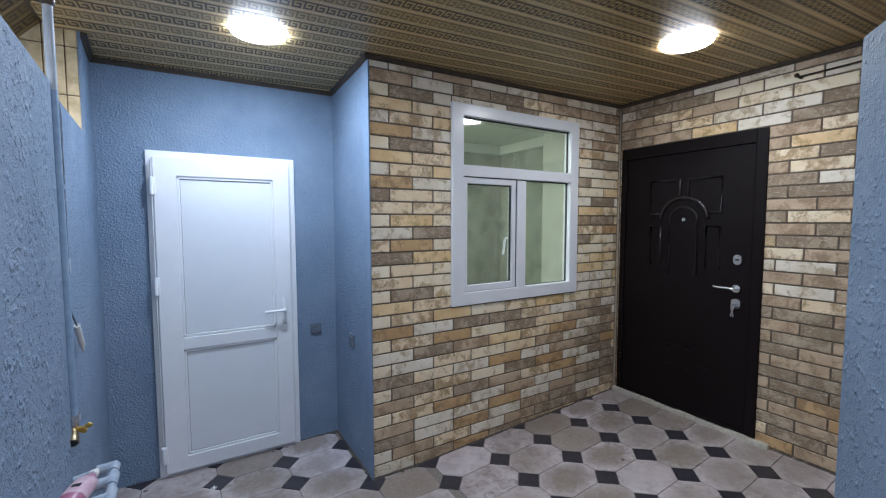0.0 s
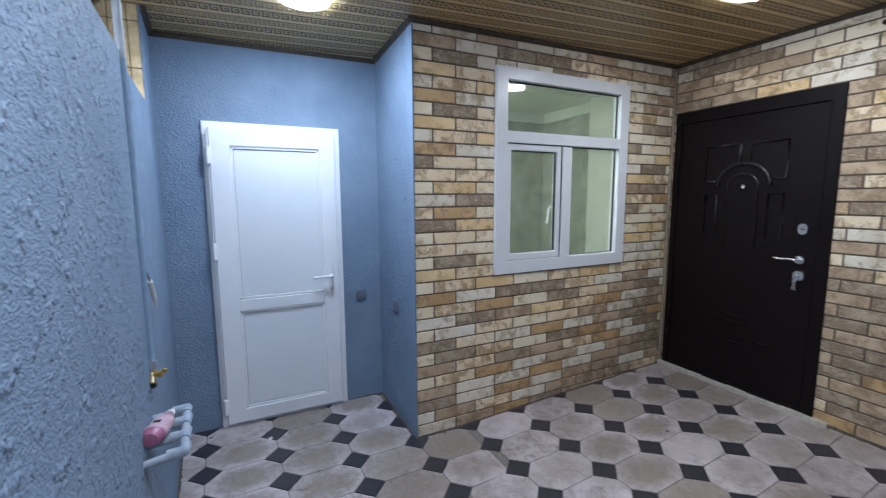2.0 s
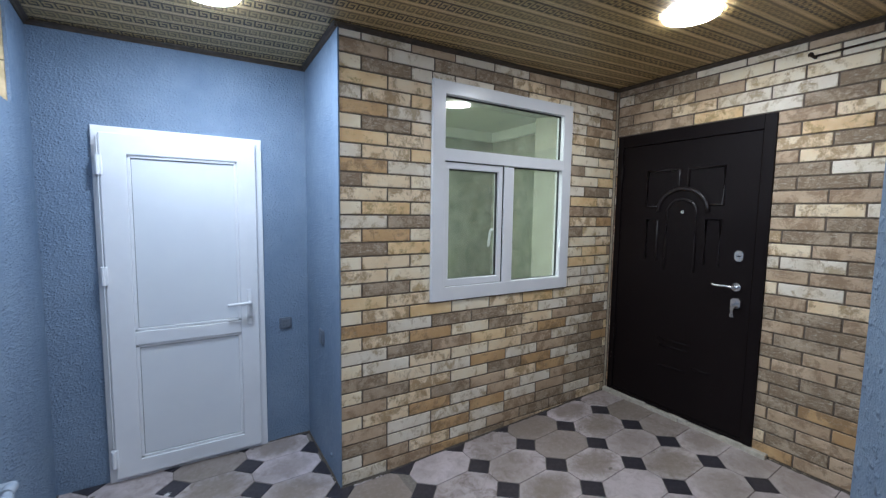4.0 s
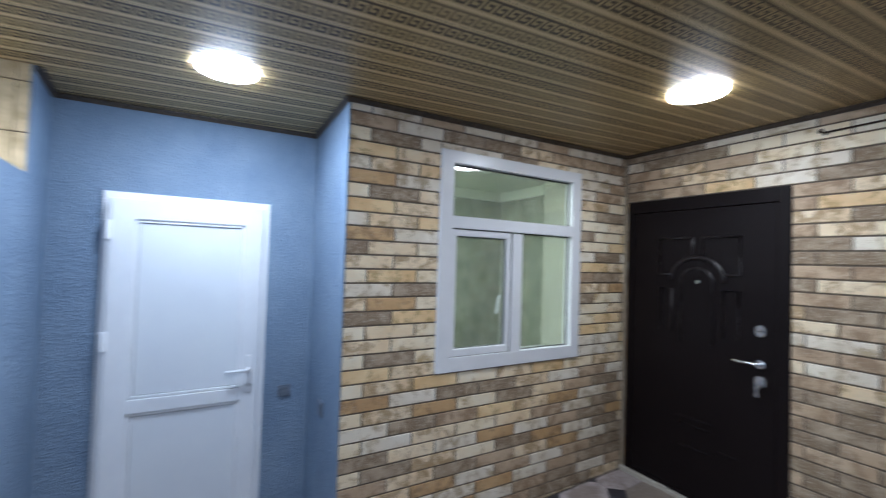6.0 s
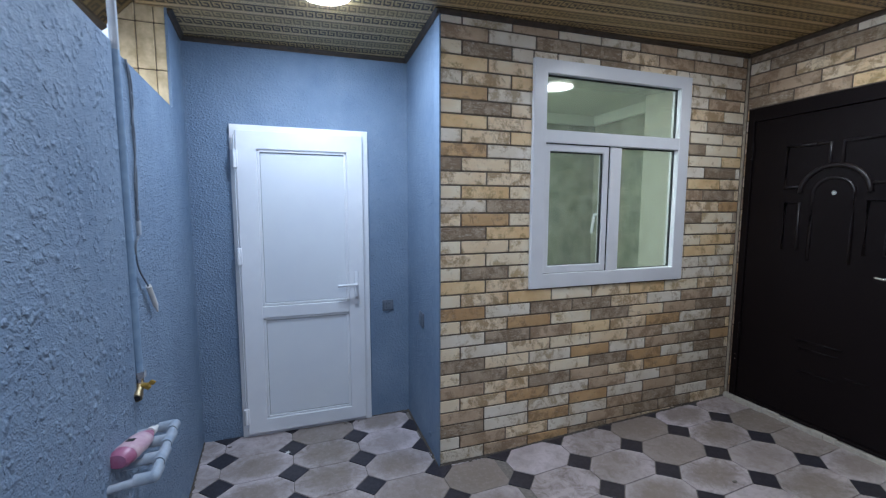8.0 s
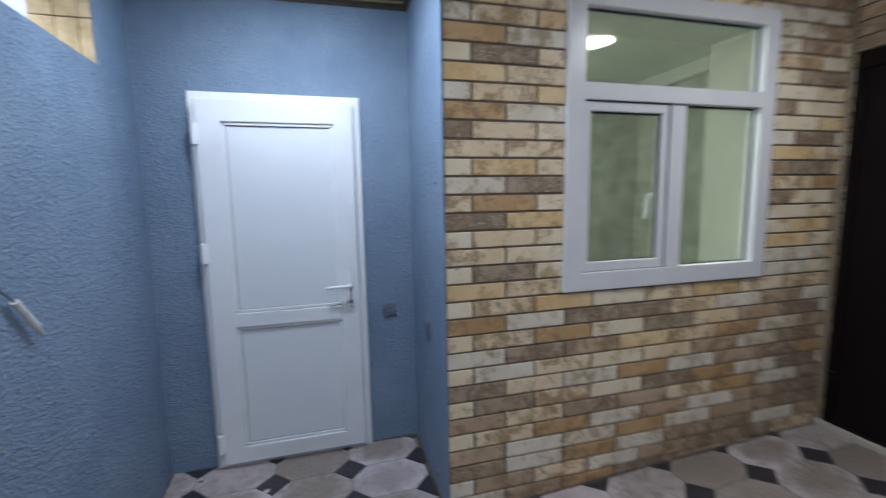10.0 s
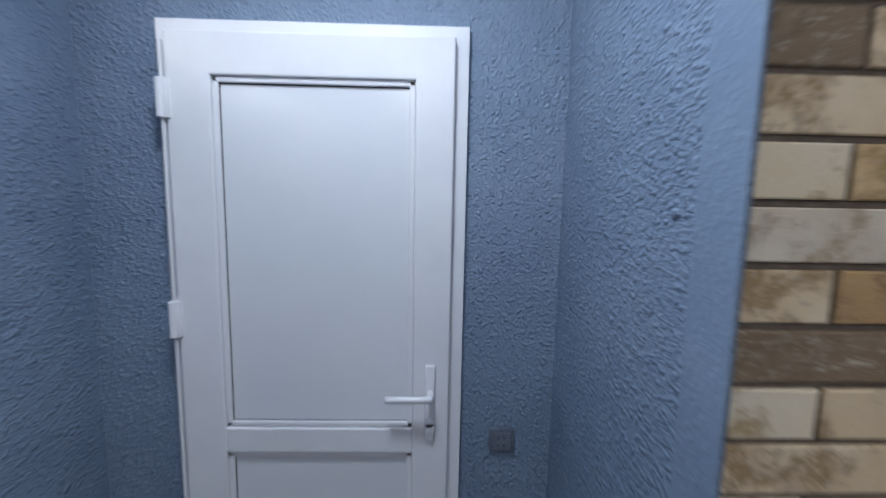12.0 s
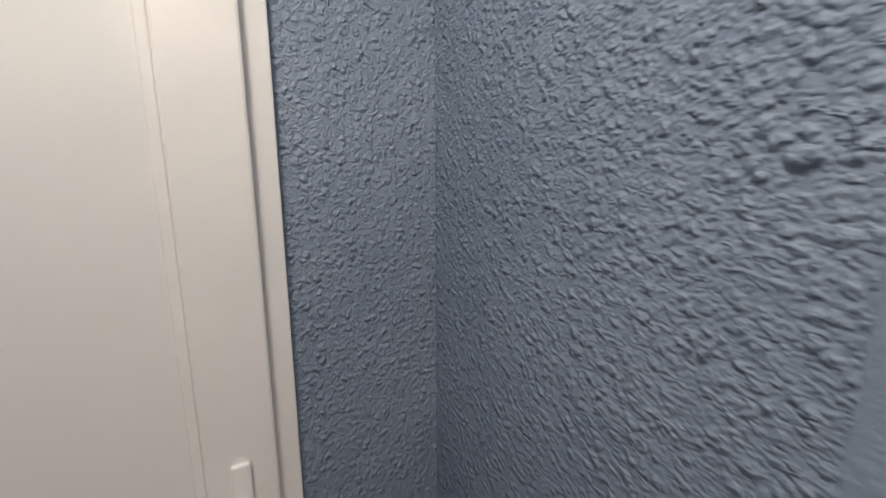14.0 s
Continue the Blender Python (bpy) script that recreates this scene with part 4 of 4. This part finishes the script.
for i, yy in enumerate(ys):
    zc = SZ + 0.006 - 0.0033 * i
    SX, wx = rail_x[yy], west_x(yy, 0.012)
    part("cross_pipe", smooth(bm_cyl(bmesh.new(), (SX, yy, zc), (wx - 0.004, yy - 0.01, zc - 0.012), 0.0115, 16)), M_RACK, rack)
    bm = bm_cyl(bmesh.new(), (SX + 0.004, yy, zc), (SX - 0.045, yy, zc - 0.003), 0.0166, 16)
    if i in (0, 3):
        sgn = -1 if i == 0 else 1
        bm_cyl(bm, (SX, yy, zc), (SX, yy + sgn * 0.04, zc), 0.0166, 16)
        bm_ball(bm, (SX, yy, zc), 0.0168, 14)
    else:
        bm_cyl(bm, (SX, yy - 0.034, zc), (SX, yy + 0.034, zc), 0.0166, 16)
    part("elbow_fitting" if i in (0, 3) else "tee_fitting", smooth(bm), M_RACK, rack)
bottle = thing("soap_bottle", "pink and white plastic soap bottle lying on the pipe shelf", "bottle", at=(-1.212, -0.765, SZ + 0.040))
bottle.rotation_euler = (radians(-3), 0, radians(-10))
bottle.scale = (0.88, 0.80, 0.86)
prof = ((-0.13, 0.0), (-0.128, 0.028), (-0.115, 0.037), (-0.06, 0.039), (0.0, 0.037), (0.04, 0.033), (0.068, 0.022), (0.08, 0.013), (0.095, 0.012), (0.096, 0.0))


def lathe_y(prof, flat=0.8, seg=22):
    bm = bmesh.new()
    rings = []
    for yy, r in prof:
        rings.append([bm.verts.new((max(r, 1e-4) * math.cos(2 * math.pi * k / seg), yy, flat * max(r, 1e-4) * math.sin(2 * math.pi * k / seg))) for k in range(seg)])
    for a, b in zip(rings, rings[1:]):
        for k in range(seg):
            bm.faces.new((a[k], a[(k + 1) % seg], b[(k + 1) % seg], b[k]))
    bmesh.ops.remove_doubles(bm, verts=bm.verts, dist=0.0005)
    return smooth(bm, 50)


part("bottle_body", lathe_y(prof), M_PINK, bottle)
part("bottle_label", lathe_y(((-0.085, 0.0392), (-0.083, 0.0402), (0.0, 0.0385), (0.035, 0.0348), (0.036, 0.0338))), noisy("pale_pink_label", (0.60, 0.45, 0.49), (0.48, 0.30, 0.37), 0.4, 22, 0.02), bottle)
part("label_mark", box(-0.012, 0.012, -0.05, -0.03, 0.0316, 0.0328), M_GASKET, bottle)
part("cap", lathe_y(((0.088, 0.0), (0.089, 0.0165), (0.112, 0.015), (0.114, 0.008), (0.140, 0.006), (0.141, 0.0)), 1.0), M_WHITE, bottle)

# hanging cable
cable = thing("loose_cable", "thin grey cable hanging down the wall with white connectors", "cable")


def on_wall(y, z, off=0.006):
    return (west_x(y, off), y, z)


part("strand", tube(curve_pts([on_wall(*p) for p in ((-0.42, 2.015), (-0.375, 1.96), (-0.37, 1.88), (-0.395, 1.80), (-0.385, 1.66), (-0.40, 1.54), (-0.40, 1.44))], 40), 0.0036, 8), M_CABLE, cable)
part("strand", tube(curve_pts([on_wall(*p) for p in ((-0.42, 2.015), (-0.395, 1.95), (-0.39, 1.86), (-0.375, 1.74), (-0.41, 1.60), (-0.408, 1.44))], 40), 0.0034, 8), M_CABLE, cable)
part("connector", smooth(box(west_x(-0.4) - 0.002, west_x(-0.4) + 0.012, -0.412, -0.390, 1.405, 1.462, 0.005, 2)), M_PIPE, cable, "grey-white connector block")
part("strand", tube(curve_pts([on_wall(*p) for p in ((-0.405, 1.41, 0.008), (-0.462, 1.372, 0.008), (-0.455, 1.295, 0.010), (-0.375, 1.215, 0.016))], 26), 0.0032, 8), M_CABLE, cable)
bm = bm_cyl(bmesh.new(), on_wall(-0.375, 1.215, 0.016), on_wall(-0.30, 1.125, 0.018), 0.0095, 14)
bm_cyl(bm, on_wall(-0.30, 1.125, 0.018), on_wall(-0.275, 1.095, 0.018), 0.0075, 12, 0.003)
part("plug", smooth(bm), M_WHITE, cable, "white plug at the cable end")

# ---- bricks ----
BW, BH, ZC = 0.302, 0.0775, 1.941
JOINT = 0.0098
meshes = {}


def brick_mesh(w, h, axis, tone):
    key = (round(w, 3), round(h, 3), axis, tone)
    if key not in meshes:
        bm = bmesh.new()
        if axis == "x":
            bm_box(bm, -w / 2, w / 2, 0.0, 0.010, -h / 2, h / 2)
            front = [e for e in bm.edges if all(v.co.y < 0.001 for v in e.verts)]
        else:
            bm_box(bm, 0.0, 0.010, -w / 2, w / 2, -h / 2, h / 2)
            front = [e for e in bm.edges if all(v.co.x < 0.001 for v in e.verts)]
        bmesh.ops.bevel(bm, geom=front, offset=0.0022, segments=1, affect="EDGES")
        meshes[key] = mesh_of("brick", bm, BRICKS[tone])
    return meshes[key]


def lay(wall, axis, face, a0, a1, z0, z1, first, holes, tones, zc=ZC):
    """Courses of bricks along a wall from a0 to a1; first(k) is the first joint of course k; holes: (a0, a1, z0, z1);
    tones(k, n, z): the colourway of the n-th brick of course k."""
    for k in range(-30, 12):
        zb, zt = zc + k * BH, zc + (k + 1) * BH
        zb, zt = max(zb, z0), min(zt, z1)
        if zt - zb < 0.02:
            continue
        j = first(k)
        while j > a0:
            j -= BW
        count = -1
        while j < a1:
            count += 1
            p, q = max(j, a0), min(j + BW, a1)
            j += BW
            spans = [(p, q, zb, zt)]
            tone = tones(k, count, (zb + zt) / 2)
            for h0, h1, hz0, hz1 in holes:
                nxt = []
                for s, e, b, t in spans:
                    if h0 >= e or h1 <= s or hz0 >= t or hz1 <= b:
                        nxt.append((s, e, b, t))
                        continue
                    nxt += [(s, min(e, h0), b, t), (max(s, h1), e, b, t)]
                    nxt += [(max(s, h0), min(e, h1), hz1 - JOINT / 2, t), (max(s, h0), min(e, h1), b, hz0 + JOINT / 2)]
                spans = [v for v in nxt if v[1] - v[0] > 0.022 and v[3] - v[2] > 0.02]
            for s, e, b, t in spans:
                w, h = e - s - JOINT, t - b - JOINT
                if w < 0.01 or h < 0.008:
                    continue
                ob = new("brick", brick_mesh(w, h, axis, tone))
                ob.parent = wall
                mid = (s + e) / 2
                proud = random.uniform(0, 0.0012)
                if axis == "x":
                    ob.location = (mid, face - proud, (b + t) / 2)
                else:
                    ob.location = (face - proud, mid, (b + t) / 2)


# colourways course by course from the ceiling down, from the outer corner on; what they leave open is drawn by lot
# lowest ten courses: extra dark bricks, partly carrying the light's fall-off in colour
COURSES = ("wwgwwgw", "gwddsg", "cdwwd", "os", "wso", "rw", "cds", "os", "wso", "rw", "dsc", "ss", "coc", "wd", "src", "do", "csc", "sc", "cdc", "os",
           "csocsocs", "rwddswgw", "csrcdsgd", "wdgosrwg", "cwscsgwd", "dswrwgdr", "cdscdrwd", "gsdgsrwd", "csrwgwgd", "gwwrwgdd", "dwrwgdwg", "wgswgdds", "wgrdgsdg")
MEMBERS = "ccwwoossrddg"


def north_tone(k, count, z):
    row = 7 - k
    if 0 <= row < len(COURSES) and count < len(COURSES[row]):
        return COURSES[row][count]
    return random.choice("wwgdgs" if z > 2.25 else MEMBERS)


# darker bricks picked lower down, putting the lamplight's fall-off into the colour
def east_falloff_tone(k, count, z):
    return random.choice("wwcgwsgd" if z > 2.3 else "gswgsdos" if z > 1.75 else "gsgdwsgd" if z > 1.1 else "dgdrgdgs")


random.seed(11)
lay(wall_north, "x", 0.0, 0.002, XR - 0.012, -0.03, 2.57, lambda k: 0.283 if (k % 2 == 0) == (k > -23) else 0.128, [(0.572, 1.753, 1.023, 2.357)], north_tone)
lay(wall_east, "y", XR, -2.2, -0.012, 0.02, 2.6, lambda k: (-0.145 if k % 2 == 0 else 0.0) + (0.05 if k < -6 else 0.0), [(GY0 + 0.004, GY1 - 0.004, -0.1, GZ1 - 0.005)], east_falloff_tone, ZC + 0.02)
for zb, zt in ((LT + 0.002, 2.200), (2.204, 2.43), (2.434, 2.60)):
    for xa, xb in ((west_x(VENT) - 0.012, -1.394), (-1.398, -1.474), (-1.478, -1.56)):
        part("stone_block", box(xb, xa, VENT + 0.001, VENT + 0.011, zb, zt, 0.003), M_STONE, wall_outer)
part("corner_grout", box(XR - 0.010, XR + 0.004, -0.009, 0.004, 0.02, 2.57, 0.003), M_CORNER, wall_east, "cream grout bead in the corner")

# ---- floor tiles ----
TX, TY, CUT = 0.393, 0.262, 0.087
G = 0.0045


def poly_mesh(name, pts, material, h=0.008):
    bm = bmesh.new()
    lo = [bm.verts.new((x, y, -h)) for x, y in pts]
    up = [bm.verts.new((x, y, -0.0012)) for x, y in pts]
    inn = [bm.verts.new((x * (1 - 0.0018 / max(0.02, math.hypot(x, y))), y * (1 - 0.0018 / max(0.02, math.hypot(x, y))), 0.0)) for x, y in pts]
    n = len(pts)
    for i in range(n):
        j = (i + 1) % n
        bm.faces.new((lo[i], lo[j], up[j], up[i]))
        bm.faces.new((up[i], up[j], inn[j], inn[i]))
    bm.faces.new(inn)
    return mesh_of(name, bm, material)


hx, hy = TX / 2 - G / 2, TY / 2 - G / 2
cx, cy = CUT - G * 0.2, CUT - G * 0.2
oct_me = poly_mesh("octagon_tile", ((hx - cx, -hy), (hx, -hy + cy), (hx, hy - cy), (hx - cx, hy), (-hx + cx, hy), (-hx, hy - cy), (-hx, -hy + cy), (-hx + cx, -hy)), M_TILE)
d = CUT - G * 0.9
dot_me = poly_mesh("square_inset", ((d, 0), (0, d), (-d, 0), (0, -d)), M_DOT)
ROT = radians(1.9)
for i in range(-5, 7):
    for j in range(-15, 8):
        for me, ox, oy in ((dot_me, 0, 0), (oct_me, TX / 2, TY / 2)):
            u, w = i * TX + ox, j * TY + oy
            x = 0.389 + u * math.cos(ROT) - w * math.sin(ROT)
            y = -0.275 + u * math.sin(ROT) + w * math.cos(ROT)
            if not (-1.5 < x < 2.45 and -3.8 < y < 0.85):
                continue
            if x > 0.0 and y > 0.14:
                continue
            ob = new(me.name.split(".")[0], me)
            ob.parent = floor
            tilt = math.atan(SLOPE) if x > XS else 0.0
            ob.matrix_basis = Matrix.Translation((x, y, floor_z(x) + random.uniform(-0.0004, 0.0004))) @ Matrix.Rotation(-tilt, 4, "Y") @ Matrix.Rotation(ROT, 4, "Z")

# ---- dirt packed along the foot of the walls ----


def dirt_bead(p, q, out):
    """A ragged low bead from p to q on the floor, spreading along out."""
    bm = bmesh.new()
    length = math.hypot(q[0] - p[0], q[1] - p[1])
    steps = int(length / 0.012)
    prev = None
    for k in range(steps + 1):
        f = k / steps
        x, y = p[0] + (q[0] - p[0]) * f, p[1] + (q[1] - p[1]) * f
        swell = 0.5 + 0.5 * math.sin(f * length * 9.0 + p[0] * 5.0)
        wide = 0.003 + random.uniform(0.0, 0.008) + 0.008 * swell * random.random()
        high = 0.002 + random.uniform(0.0, 0.004) + 0.003 * swell
        z = floor_z(x)
        ring3 = [bm.verts.new(v) for v in ((x, y, z - 0.004), (x, y, z + high), (x + out[0] * wide, y + out[1] * wide, z + 0.0012), (x + out[0] * (wide + 0.004), y + out[1] * (wide + 0.004), z - 0.004))]
        if prev:
            for i in range(3):
                bm.faces.new((prev[i], ring3[i], ring3[i + 1], prev[i + 1]))
        prev = ring3
    bm.normal_update()
    return bm


random.seed(23)
for p, q, out in (((-0.002, 0.0), (-0.002, YD), (-1, 0)), ((0.0, -0.001), (XR, -0.001), (0, -1)), ((-0.28, YD - 0.001), (0.0, YD - 0.001), (0, -1)),
                  ((west_x(-0.59, 0.001), -0.59), (west_x(YD, 0.001), YD), (1, 0)), ((XR - 0.002, -1.83), (XR - 0.002, -1.10), (-1, 0))):
    part("packed_dirt", dirt_bead(p, q, out), M_DIRT, floor, "dark dirt packed along the wall foot")
